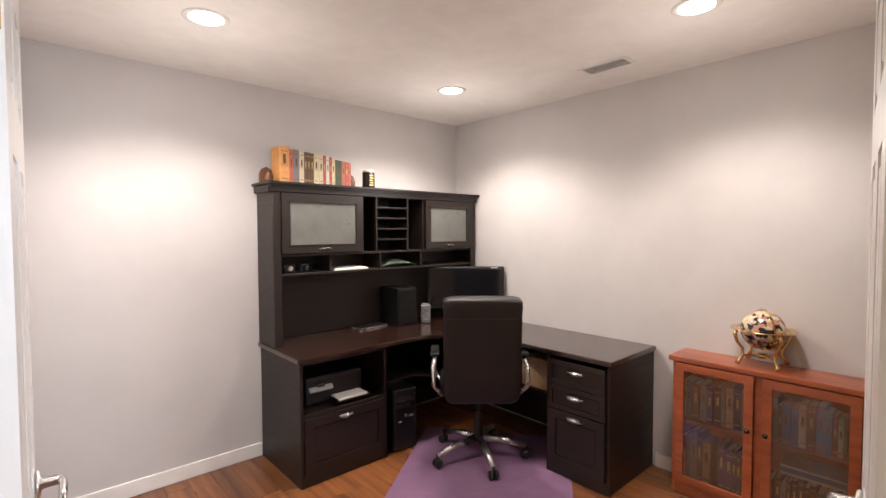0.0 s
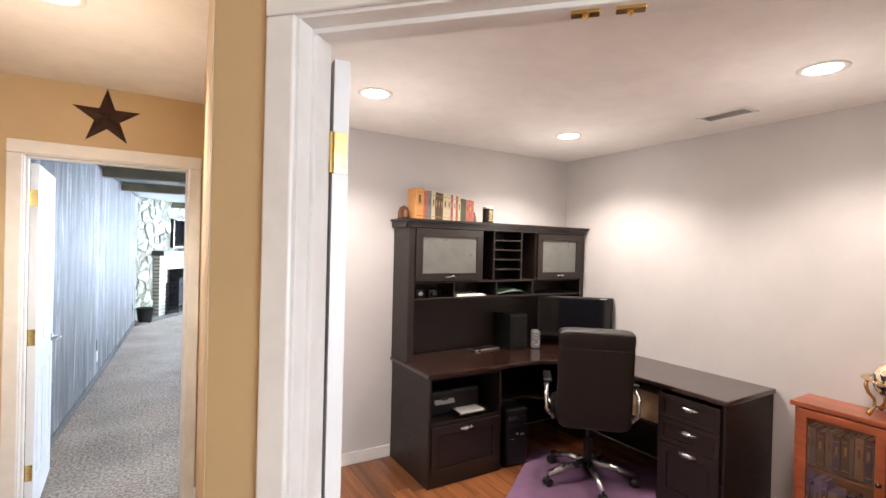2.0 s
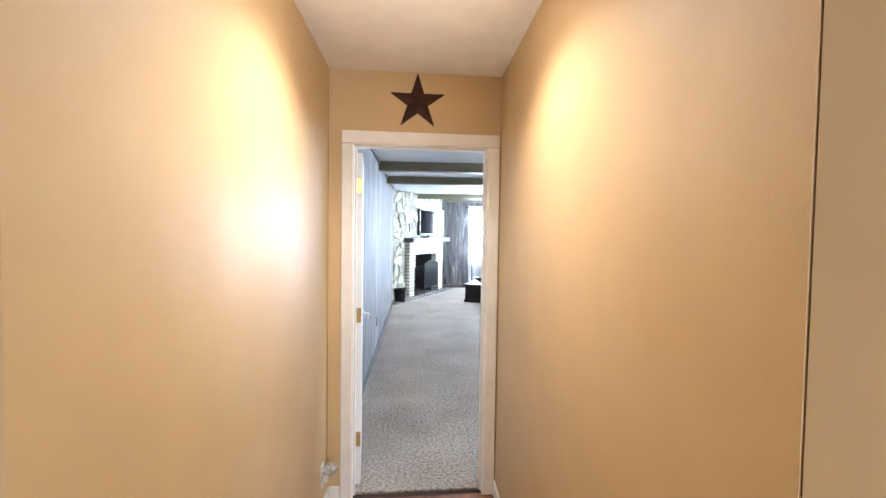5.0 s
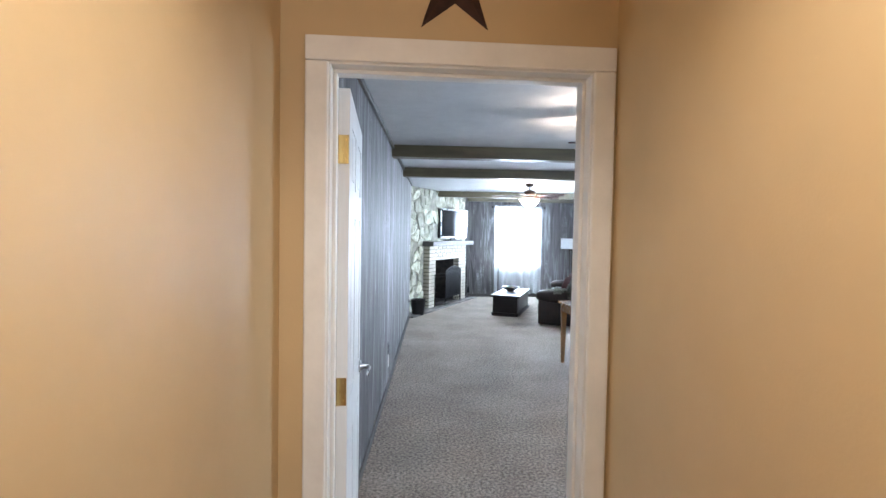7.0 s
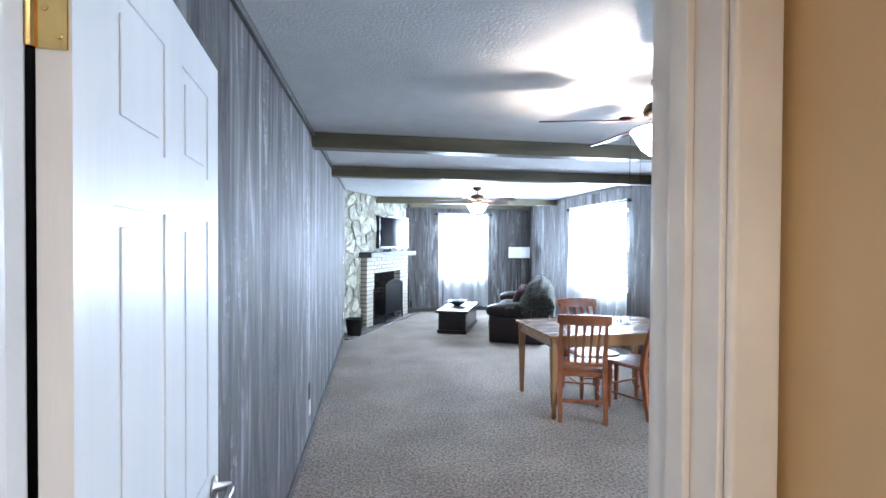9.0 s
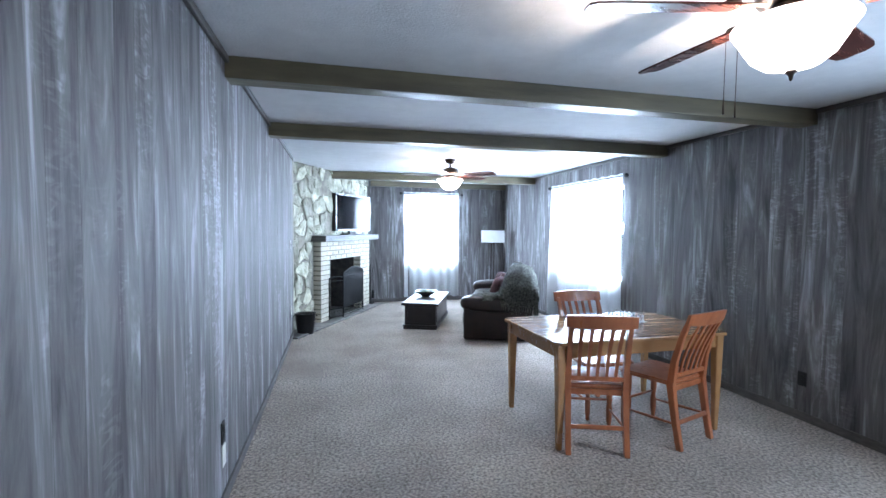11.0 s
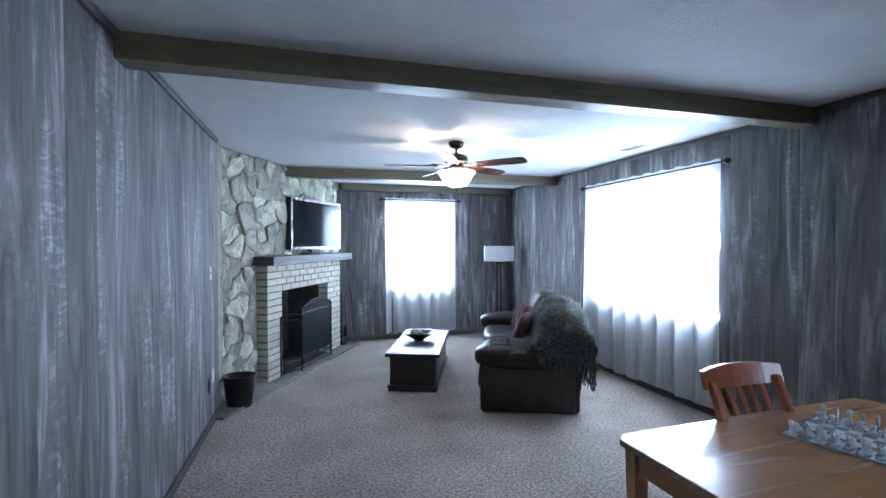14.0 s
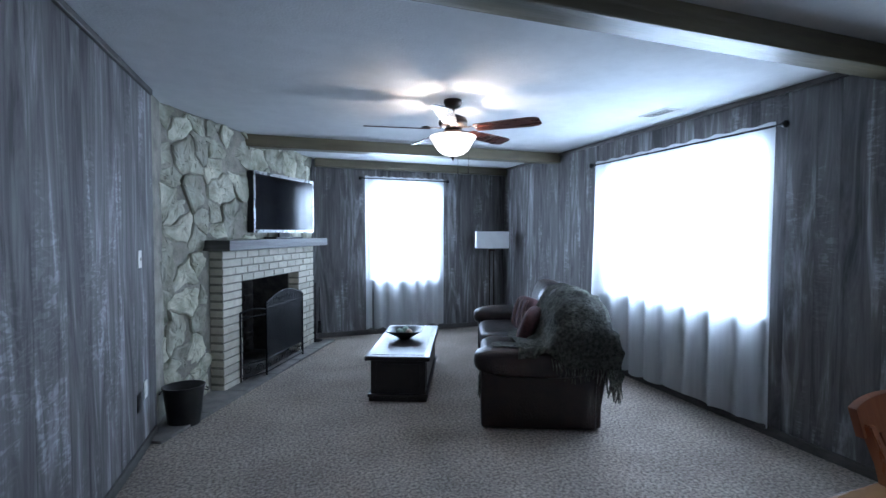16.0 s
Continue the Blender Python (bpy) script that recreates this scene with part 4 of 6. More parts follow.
part("top_inlay", rbox(0.035, 0.035, 0.394, W - 0.035, L - 0.035, 0.399, 0.002), material("inlay_wood", (0.030, 0.021, 0.019), 0.42, scale=8, stretch=(0.3, 2, 1)), ct, "slightly lighter polished inlay")

bowl = thing("decorative_bowl", "dark square ceramic bowl holding pale green and brown balls", "bowl", CT @ Matrix.Translation((0.24, 0.66, 0.400)) @ Matrix.Scale(1.2, 4))
sq = []
for hw, z in ((0.045, 0.0), (0.05, 0.012), (0.11, 0.05), (0.145, 0.072), (0.148, 0.078), (0.135, 0.075), (0.10, 0.052), (0.04, 0.02)):
    sq.append([(hw * (1 if abs(math.cos(a)) > 1 else 1) * (abs(math.cos(a)) ** 0.45) * math.copysign(1, math.cos(a)), hw * (abs(math.sin(a)) ** 0.45) * math.copysign(1, math.sin(a)), z) for a in [2 * math.pi * k / 32 for k in range(32)]])
bm = bmesh.new()
rr = [[bm.verts.new(p) for p in row] for row in sq]
for a, b in zip(rr, rr[1:]):
    for k in range(32):
        bm.faces.new((a[k], a[(k + 1) % 32], b[(k + 1) % 32], b[k]))
bm.faces.new(rr[0][::-1]), bm.faces.new(rr[-1])
part("dish", bm, BLACK_PLASTIC, bowl, smooth=True)
BALL_A, BALL_B = material("green_ball", (0.20, 0.27, 0.20), 0.6, scale=30, other=(0.10, 0.13, 0.10), bump=0.5), material("brown_ball", (0.16, 0.09, 0.06), 0.6, scale=30, other=(0.3, 0.24, 0.18), bump=0.5)
for i, (x, y, r0) in enumerate(((-0.05, -0.03, 0.038), (0.045, -0.035, 0.036), (0.0, 0.05, 0.040))):
    thing("decorative_ball", "round woven decorative ball lying in the bowl", "ornament", CT @ Matrix.Translation((0.24 + x, 0.66 + y, 0.400 + 0.028 + r0)), "balls in the bowl",
          blob(0, 0, 0, r0, r0, r0, 2.0, 16, 8), BALL_A if i != 1 else BALL_B, smooth=True)

SM = Matrix.Translation((2.00, 10.51, 0)) @ Matrix.Rotation(math.atan2(-0.36, 0.80), 4, "Z")   # x across from seat to back, y along
sofa = thing("sofa", "dark brown leather sofa with rolled arms and a high puffy back", "sofa", SM)
SW, SL = 0.90, 2.15
part("base", rbox(0.05, 0.04, 0.006, SW - 0.02, SL - 0.04, 0.30, 0.03, 3), LEATHER, sofa, smooth=True)
for y0 in (0.0, SL - 0.24):
    arm = joined(rbox(0.0, y0 + 0.01, 0.006, SW - 0.06, y0 + 0.23, 0.50, 0.03, 3), blob(0.41, y0 + 0.12, 0.49, 0.465, 0.160, 0.118, 3.0, 32, 14))
    a = part("arm", arm, LEATHER, sofa, smooth=True)
    part("piping", tube(bmesh.new(), [(0.02, y0 + 0.0, 0.42), (0.42, y0 - 0.006, 0.43), (0.82, y0 + 0.0, 0.42)], 0.005, 6), LEATHER, a)
for k in range(2):
    y0 = 0.24 + k * 0.835
    part("seat_cushion", blob(0.34, y0 + 0.4175, 0.385, 0.335, 0.417, 0.10, 5, 36, 14), LEATHER, sofa, smooth=True)
    part("back_cushion", turn(blob(0, 0, 0, 0.15, 0.42, 0.30, 3.2, 36, 16), Matrix.Translation((0.70, y0 + 0.4175, 0.66)) @ Matrix.Rotation(radians(12), 4, "Y")), LEATHER, sofa, smooth=True)
part("back_frame", joined(turn(rbox(-0.07, 0.03, -0.40, 0.07, SL - 0.03, 0.30, 0.05, 3), Matrix.Translation((0.86, 0, 0.46)) @ Matrix.Rotation(radians(9), 4, "Y"))), LEATHER, sofa, smooth=True)

PILLOW = material("maroon_striped_cloth", (0.085, 0.030, 0.032), 0.85, other=(0.05, 0.02, 0.022), scale=30, bump=0.3)
STRIPE = material("pale_stripe_cloth", (0.34, 0.22, 0.19), 0.85, wear=0.1)
for x, y, z, a, t in ((0.46, 1.25, 0.645, 20, 35), (0.44, 0.72, 0.63, -15, 40)):
    m = SM @ Matrix.Translation((x, y, z)) @ Matrix.Rotation(radians(a), 4, "Z") @ Matrix.Rotation(radians(t - 20), 4, "Y")
    pl = thing("throw_pillow", "maroon throw pillow with pale stripes, leaning on the sofa back", "pillow", m, "pillows on the sofa")
    part("cover", blob(0, 0, 0, 0.075, 0.205, 0.17, 3.4, 32, 16), PILLOW, pl, smooth=True)
    for dy in (-0.11, -0.08, 0.0, 0.08, 0.11):
        h = 0.155
        pts = [(-(0.076 * (1 - (abs(u / 8) ** 3.4) ** 1) ** (1 / 3.4) * (1 - (abs(dy) / 0.205) ** 3.4) ** (1 / 3.4)) - 0.001, dy, h * u / 8) for u in range(-7, 8)]
        part("stripe", tube(bmesh.new(), pts, 0.006, 6), STRIPE, pl)

# knitted throw over the near end of the sofa back
THROW = material("knitted_throw", (0.17, 0.17, 0.14), 0.95, other=(0.045, 0.045, 0.037), scale=38, bump=1.0, bump_scale=60, wear=0.25)
tb = thing("throw_blanket", "chunky grey-green knitted throw with tassels over the sofa back", "blanket", SM)
bm = bmesh.new()
prof = [(0.26, 0.535), (0.38, 0.55), (0.47, 0.62), (0.52, 0.74), (0.57, 0.86), (0.66, 0.955), (0.78, 0.985), (0.90, 0.93), (0.965, 0.82), (0.985, 0.66), (0.98, 0.50), (0.975, 0.36)]
fine = []
for (a, b) in zip(prof, prof[1:]):
    for k in range(5):
        fine.append((a[0] + (b[0] - a[0]) * k / 5, a[1] + (b[1] - a[1]) * k / 5))
fine.append(prof[-1])
rows, ny = [], 56
for i, (x, z) in enumerate(fine):
    row = []
    for j in range(ny + 1):
        w = j / ny * 1.13
        y = -0.055 + max(0.0, w - 0.13)
        low = min(z, 0.615)
        if w < 0.13:
            zz = low - (0.13 - w) * 1.1 * min(1, max(0, (x - 0.42) / 0.2))
        else:
            k = min(1, (y + 0.055) / 0.40)
            zz = low + (z - low) * math.sqrt(1 - (1 - k) ** 2)
        if y < 0.27 and x < 0.86 and w > 0.14:
            zz = max(zz, 0.622)
        bumpy = noise.noise(Vector((x * 9, y * 9, zz * 9))) * 0.024 + abs(noise.noise(Vector((x * 24, y * 24, zz * 24)))) * 0.026
        row.append(bm.verts.new((x + bumpy * (1 if x > 0.8 else -0.4) + 0.010 * math.sin(y * 14 + x * 5), y - (bumpy if w < 0.2 else 0), zz + bumpy * 0.8)))
    rows.append(row)
for a, b in zip(rows, rows[1:]):
    for j in range(ny):
        bm.faces.new((a[j], a[j + 1], b[j + 1], b[j]))
bmesh.ops.solidify(bm, geom=bm.faces[:], thickness=0.02)
part("knit", bm, THROW, tb, smooth=True)
bm = bmesh.new()
rnd = random.Random(5)
for j in range(34):
    y = 0.0 + j * 0.03
    tube(bm, [(0.975, y, 0.37), (0.985 + rnd.uniform(-0.01, 0.015), y + rnd.uniform(-0.015, 0.015), 0.29), (0.98 + rnd.uniform(-0.02, 0.02), y + rnd.uniform(-0.02, 0.02), 0.20 + rnd.uniform(-0.03, 0.03))], [0.010, 0.008, 0.005], 6)
for j in range(22):
    x = 0.50 + j * 0.023
    z = 0.60 - 0.12 * min(1, max(0, (x - 0.42) / 0.2)) - (0.1 if x > 0.9 else 0)
    tube(bm, [(x, -0.06, z), (x + rnd.uniform(-0.012, 0.012), -0.066, z - 0.04), (x + rnd.uniform(-0.02, 0.02), -0.06, z - 0.07 - rnd.uniform(0, 0.05))], [0.007, 0.006, 0.003], 6)
part("tassels", bm, THROW, tb, "hanging knotted tassels", kind="stuff")
# a second piece of throw hangs over the front of the near arm
bm = bmesh.new()
rows = []
for i in range(16):
    u = i / 15
    x = 0.30 - 0.34 * u if u < 0.8 else 0.028 - 0.02 * (u - 0.8)
    z = 0.60 - 0.02 * u if u < 0.6 else 0.588 - (u - 0.6) * 0.55
    rows.append([bm.verts.new((x + noise.noise(Vector((x * 20, j, z * 20))) * 0.01, 0.02 + j * 0.021 + 0.08 * u, z + 0.012 + noise.noise(Vector((x * 25, j * 0.7, 3))) * 0.01)) for j in range(9)])
for a, b in zip(rows, rows[1:]):
    for j in range(8):
        bm.faces.new((a[j], a[j + 1], b[j + 1], b[j]))
bmesh.ops.solidify(bm, geom=bm.faces[:], thickness=0.016)
part("knit_corner", bm, THROW, tb, smooth=True)
bm = bmesh.new()
for j in range(9):
    y = 0.10 + j * 0.02
    tube(bm, [(0.02, y, 0.40), (-0.01, y, 0.32), (-0.004 + rnd.uniform(-0.015, 0.015), y + rnd.uniform(-0.02, 0.02), 0.20 + rnd.uniform(-0.04, 0.04))], [0.010, 0.008, 0.005], 6)
part("tassels", bm, THROW, tb, kind="stuff")

fl = thing("floor_lamp", "dark metal floor lamp with a rectangular white linen shade, switched off", "floor lamp", Matrix.Translation((3.64, 13.63, 0)) @ Matrix.Rotation(radians(-20), 4, "Z"))
part("base", lathe([(0.0005, 0), (0.13, 0), (0.13, 0.015), (0.03, 0.03), (0.0005, 0.03)], 28), BRONZE, fl, smooth=True)
part("pole", joined(tube(bmesh.new(), [(-0.03, 0, 0.02), (-0.03, 0, 1.20)], 0.010, 10), tube(bmesh.new(), [(0.03, 0, 0.02), (0.03, 0, 1.20)], 0.010, 10), rbox(-0.045, -0.012, 1.18, 0.045, 0.012, 1.205)), BRONZE, fl)
part("shade", joined(rbox(-0.235, -0.13, 1.22, 0.235, -0.126, 1.465, 0.001, 1), rbox(-0.235, 0.126, 1.22, 0.235, 0.13, 1.465, 0.001, 1), rbox(-0.235, -0.126, 1.22, -0.231, 0.126, 1.465, 0.001, 1), rbox(0.231, -0.126, 1.22, 0.235, 0.126, 1.465, 0.001, 1)), SHADE, fl, "white rectangular linen shade")
part("shade_spider", tube(bmesh.new(), [(-0.23, 0, 1.24), (0.23, 0, 1.24)], 0.003, 6), BRONZE, fl)

# ---- dining table and chairs ----
TX0, TX1, TY0, TY1 = 1.60, 3.04, 7.29, 8.21
tb2 = thing("dining_table", "honey oak dining table with tapered legs and clipped corners", "dining table", Matrix.Translation((TX0, TY0, 0)))
w, l = TX1 - TX0, TY1 - TY0
c = 0.045
top = prism([(c, 0), (w - c, 0), (w, c), (w, l - c), (w - c, l), (c, l), (0, l - c), (0, c)], 0.727, 0.75)
bmesh.ops.bevel(top, geom=[e for e in top.edges], offset=0.005, segments=2, profile=0.6, affect="EDGES")
part("tabletop", top, OAK, tb2)
part("apron", joined(rbox(0.06, 0.045, 0.63, w - 0.06, 0.067, 0.727), rbox(0.06, l - 0.067, 0.63, w - 0.06, l - 0.045, 0.727), rbox(0.045, 0.06, 0.63, 0.067, l - 0.06, 0.727), rbox(w - 0.067, 0.06, 0.63, w - 0.045, l - 0.06, 0.727)), OAK, tb2)
for x in (0.065, w - 0.065):
    for y in (0.065, l - 0.065):
        bm = bmesh.new()
        v = [[bm.verts.new((x + sx * h, y + sy * h, z)) for sx, sy in ((-1, -1), (1, -1), (1, 1), (-1, 1))] for h, z in ((0.017, 0.0), (0.030, 0.60), (0.032, 0.727))]
        for a, b in zip(v, v[1:]):
            for i in range(4):
                bm.faces.new((a[i], a[(i + 1) % 4], b[(i + 1) % 4], b[i]))
        bm.faces.new(v[0][::-1]), bm.faces.new(v[-1])
        bmesh.ops.bevel(bm, geom=bm.edges[:], offset=0.004, segments=2, affect="EDGES")
        part("leg", bm, OAK, tb2)


def dining_chair(m):
    """The sitter looks along +y; the back is at y 0."""
    r = thing("dining_chair", "reddish cherry wooden dining chair with a curved slatted back", "chair", m, "chairs round the dining table")
    seat = prism([(-0.20, 0.0), (0.20, 0.0), (0.225, 0.38), (0.19, 0.425), (-0.19, 0.425), (-0.225, 0.38)], 0.425, 0.455)
    bmesh.ops.bevel(seat, geom=seat.edges[:], offset=0.010, segments=3, affect="EDGES")
    part("seat", seat, CHAIR_WOOD, r, smooth=False)
    for s in (-1, 1):
        bm = bmesh.new()
        prof = [(0.0, -0.075, 0.018), (0.2, -0.035, 0.019), (0.43, 0.0, 0.022), (0.60, -0.02, 0.019), (0.80, -0.075, 0.016), (0.90, -0.12, 0.014)]
        rings = [[bm.verts.new((s * (0.19 - 0.0 * z) + sx * h, y + sy * h * 1.1, z)) for sx, sy in ((-1, -1), (1, -1), (1, 1), (-1, 1))] for z, y, h in prof]
        for a, b in zip(rings, rings[1:]):
            for i in range(4):
                bm.faces.new((a[i], a[(i + 1) % 4], b[(i + 1) % 4], b[i]))
        bm.faces.new(rings[0][::-1]), bm.faces.new(rings[-1])
        bmesh.ops.bevel(bm, geom=bm.edges[:], offset=0.003, segments=2, affect="EDGES")
        part("back_leg", bm, CHAIR_WOOD, r)
        part("front_leg", lathe([(0.012, 0), (0.016, 0.01), (0.014, 0.03), (0.020, 0.06), (0.022, 0.15), (0.016, 0.19), (0.022, 0.22), (0.024, 0.36), (0.018, 0.385), (0.024, 0.40), (0.024, 0.427)], 14, (s * 0.185, 0.375)), CHAIR_WOOD, r, smooth=True)
        part("side_stretcher", tube(bmesh.new(), [(s * 0.19, -0.045, 0.17), (s * 0.187, 0.17, 0.16), (s * 0.185, 0.375, 0.15)], [0.007, 0.011, 0.007], 10), CHAIR_WOOD, r, smooth=True)
    part("front_stretcher", tube(bmesh.new(), [(-0.185, 0.375, 0.22), (0, 0.375, 0.22), (0.185, 0.375, 0.22)], [0.007, 0.011, 0.007], 10), CHAIR_WOOD, r, smooth=True)
    part("back_stretcher", rbox(-0.185, -0.055, 0.165, 0.185, -0.038, 0.195, 0.004), CHAIR_WOOD, r)
    part("seat_rail", rbox(-0.18, -0.008, 0.385, 0.18, 0.012, 0.425, 0.003), CHAIR_WOOD, r)
    bm = bmesh.new()
    rows = []
    for i in range(17):
        u = -1 + i / 8
        y = -0.125 - 0.035 * (1 - u * u)
        h = 0.055 - 0.012 * u * u
        rows.append([bm.verts.new((u * 0.225, y + dy - (z - 0.90) * 0.3, z)) for dy, z in ((-0.011, 0.900 - h * 0.75), (0.011, 0.900 - h * 0.75), (0.011, 0.900 + h), (-0.011, 0.900 + h))])
    for a, b in zip(rows, rows[1:]):
        for i in range(4):
            bm.faces.new((a[i], b[i], b[(i + 1) % 4], a[(i + 1) % 4]))
    bm.faces.new(rows[0]), bm.faces.new(rows[-1][::-1])
    bmesh.ops.recalc_face_normals(bm, faces=bm.faces[:])
    part("crest_rail", bm, CHAIR_WOOD, r)
    part("lower_rail", rbox(-0.185, -0.028, 0.485, 0.185, -0.008, 0.515, 0.004), CHAIR_WOOD, r)
    for i in range(5):
        x = -0.12 + i * 0.06
        y1 = -0.125 - 0.035 * (1 - (x / 0.225) ** 2)
        bm = bmesh.new()
        rings = []
        for u in range(7):
            v = u / 6
            z = 0.505 + v * 0.360
            y = -0.018 + (y1 + 0.018) * v + 0.018 * math.sin(math.pi * v)
            rings.append([bm.verts.new((x * (1 + 0.08 * v) + sx * (0.010 + 0.003 * v), y + sy * 0.006, z)) for sx, sy in ((-1, -1), (1, -1), (1, 1), (-1, 1))])
        for a, b in zip(rings, rings[1:]):
            for k in range(4):
                bm.faces.new((a[k], a[(k + 1) % 4], b[(k + 1) % 4], b[k]))
        bm.faces.new(rings[0][::-1]), bm.faces.new(rings[-1])
        part("slat", bm, CHAIR_WOOD, r)
    return r


first = dining_chair(Matrix.Translation((1.90, 7.285, 0)) @ Matrix.Rotation(radians(-21), 4, "Z"))
copy_thing(first, Matrix.Translation((2.62, 7.26, 0)) @ Matrix.Rotation(radians(17), 4, "Z"))
copy_thing(first, Matrix.Translation((2.33, 8.12, 0)) @ Matrix.Rotation(radians(179), 4, "Z"))

CLEAR = material("moulded_glass", (0.80, 0.86, 0.90), 0.08, through=0.75, wear=0.02, rough_var=0.02)
FROSTY = material("frosted_glass", (0.75, 0.80, 0.84), 0.4, through=0.3, wear=0.02)
GM = Matrix.Translation((2.45, 7.87, 0.7505)) @ Matrix.Rotation(radians(14), 4, "Z")
cb = thing("chess_board", "clear glass chess board lying on the dining table", "chess board", GM)
part("board", rbox(-0.19, -0.19, 0, 0.19, 0.19, 0.006, 0.002), CLEAR, cb)
for i in range(8):
    for j in range(8):
        if (i + j) % 2:
            part("frosted_square", boxes((-0.176 + i * 0.044, -0.176 + j * 0.044, 0.0062, -0.132 + i * 0.044, -0.132 + j * 0.044, 0.0068)), FROSTY, cb)
proto = {}
for i in range(8):
    for j, row in ((0, "back"), (1, "pawn"), (6, "pawn"), (7, "back")):
        h = {"pawn": 0.035, "back": 0.055 + 0.012 * (3.5 - abs(i - 3.5)) / 3.5}[row]
        m = GM @ Matrix.Translation((-0.154 + j * 0.044, -0.154 + i * 0.044, 0.007))
        key = (row, min(i, 7 - i) if row == "back" else 0)
        if key not in proto:
            proto[key] = thing("chess_piece", "small turned glass chess piece standing on its board", "chess piece", m, "glass chess pieces",
                               lathe([(0.0005, 0), (0.015, 0), (0.015, 0.004), (0.008, 0.010), (0.006, h * 0.6), (0.011, h * 0.66), (0.008, h * 0.72), (0.011, h * 0.85), (0.0005, h)], 12), CLEAR if i % 2 else FROSTY, smooth=True)
        else:
            copy_thing(proto[key], m)

# ---- switches, outlets ----
def wall_plate(m, kind, mat, label):
    r = thing("wall_switch" if kind == "switch" else "wall_outlet", label, "switch" if kind == "switch" else "outlet", m)
    part("plate", rbox(-0.035, -0.006, -0.057, 0.035, 0, 0.057, 0.003), mat, r)
    if kind == "switch":
        part("toggle", rbox(-0.005, -0.016, -0.008, 0.005, -0.006, 0.012, 0.002), mat, r)
    else:
        for z in (-0.02, 0.02):
            part("socket", rbox(-0.016, -0.008, z - 0.014, 0.016, -0.0055, z + 0.014, 0.003), mat, r)
    return r


def on_left(y, z):
    return Matrix.Translation((left_x(y) + 0.001, y, z)) @ Matrix.Rotation(radians(90 - 2.86), 4, "Z")


wall_plate(on_left(10.95, 1.27), "switch", PLATE, "ivory light switch on the grey panelling")
wall_plate(on_left(11.02, 0.40), "outlet", PLATE, "ivory wall outlet low on the grey panelling")
wall_plate(on_left(10.88, 0.36), "outlet", BLACK_PLASTIC, "black wall outlet low on the grey panelling")
wall_plate(on_left(7.24, 0.40), "outlet", BLACK_PLASTIC, "black wall outlet low on the grey panelling")
wall_plate(on_left(7.25, 0.27), "outlet", PLATE, "ivory wall outlet low on the grey panelling")
wall_plate(Matrix.Translation((right_x(7.33) - 0.0125, 7.33, 0.33)) @ Matrix.Rotation(radians(-90), 4, "Z"), "outlet", BLACK_PLASTIC, "black wall outlet near the dining table")
hp = Matrix.Translation((-0.582, 3.78, 0.24)) @ Matrix.Rotation(radians(87.6), 4, "Z")
wall_plate(hp, "outlet", PLATE, "ivory wall outlet low on the tan wall")
nl = thing("night_light", "small plug-in night light with clear faceted cover in an outlet", "night light", hp)
part("plug_body", rbox(-0.02, -0.035, -0.03, 0.02, -0.0085, 0.01, 0.004), PLATE, nl)
part("cover", lathe([(0.02, 0.005), (0.034, 0.02), (0.040, 0.045), (0.030, 0.055), (0.0005, 0.05)], 10, (0, -0.045)), CLEAR, nl, "clear faceted plastic cover")

# ---- star over the hall door ----
star = thing("wall_star", "dark rusted tin five-pointed star hung above the door", "wall decoration", Matrix.Translation((-0.085, 3.945, 2.275)))
bm = bmesh.new()
R, q = 0.165, 0.062
ring = [bm.verts.new(((R if k % 2 == 0 else q) * math.sin(math.pi * k / 5), -0.001, (R if k % 2 == 0 else q) * math.cos(math.pi * k / 5))) for k in range(10)]
tip, back = bm.verts.new((0, -0.035, 0)), bm.verts.new((0, -0.0005, 0))
for k in range(10):
    bm.faces.new((ring[k], ring[(k + 1) % 10], tip)), bm.faces.new((ring[(k + 1) % 10], ring[k], back))
bmesh.ops.recalc_face_normals(bm, faces=bm.faces[:])
part("star_body", bm, RUST, star)

# ---- office: the corner desk ----
DX0, DY1, DYF = 1.71, 3.95, 3.37
DXR = 3.495
desk_top = thing("desk_worktop", "glossy espresso L-shaped worktop with an eased edge", "desk", Matrix())
tp = prism([(DX0 - 0.02, DY1), (DX0 - 0.02, DYF - 0.02), (2.50, DYF - 0.02), (2.62, 3.34), (2.76, 3.28), (2.86, 3.18), (2.92, 3.04), (2.93, 2.92), (2.93, 2.13), (DXR, 2.13), (DXR, DY1)], 0.735, 0.765)
bmesh.ops.bevel(tp, geom=[e for e in tp.edges], offset=0.008, segments=2, profile=0.6, affect="EDGES")
part("worktop", tp, ESPRESSO_TOP, desk_top)


def bin_pull(parent, m):
    bm = bmesh.new()
    rows = []
    for i in range(9):
        u = -1 + i / 4
        rows.append([bm.verts.new((u * 0.055, y, z * (1 - 0.6 * u * u))) for y, z in ((0, -0.004), (-0.022 * (1 - u ** 4), -0.012), (-0.024 * (1 - u ** 4), 0.004), (0, 0.010))])
    for a, b in zip(rows, rows[1:]):
        for k in range(3):
            bm.faces.new((a[k], a[k + 1], b[k + 1], b[k]))
    bmesh.ops.solidify(bm, geom=bm.faces[:], thickness=0.002)
    return part("handle", turn(bm, m), SILVER, parent, "curved satin metal pull", smooth=True)


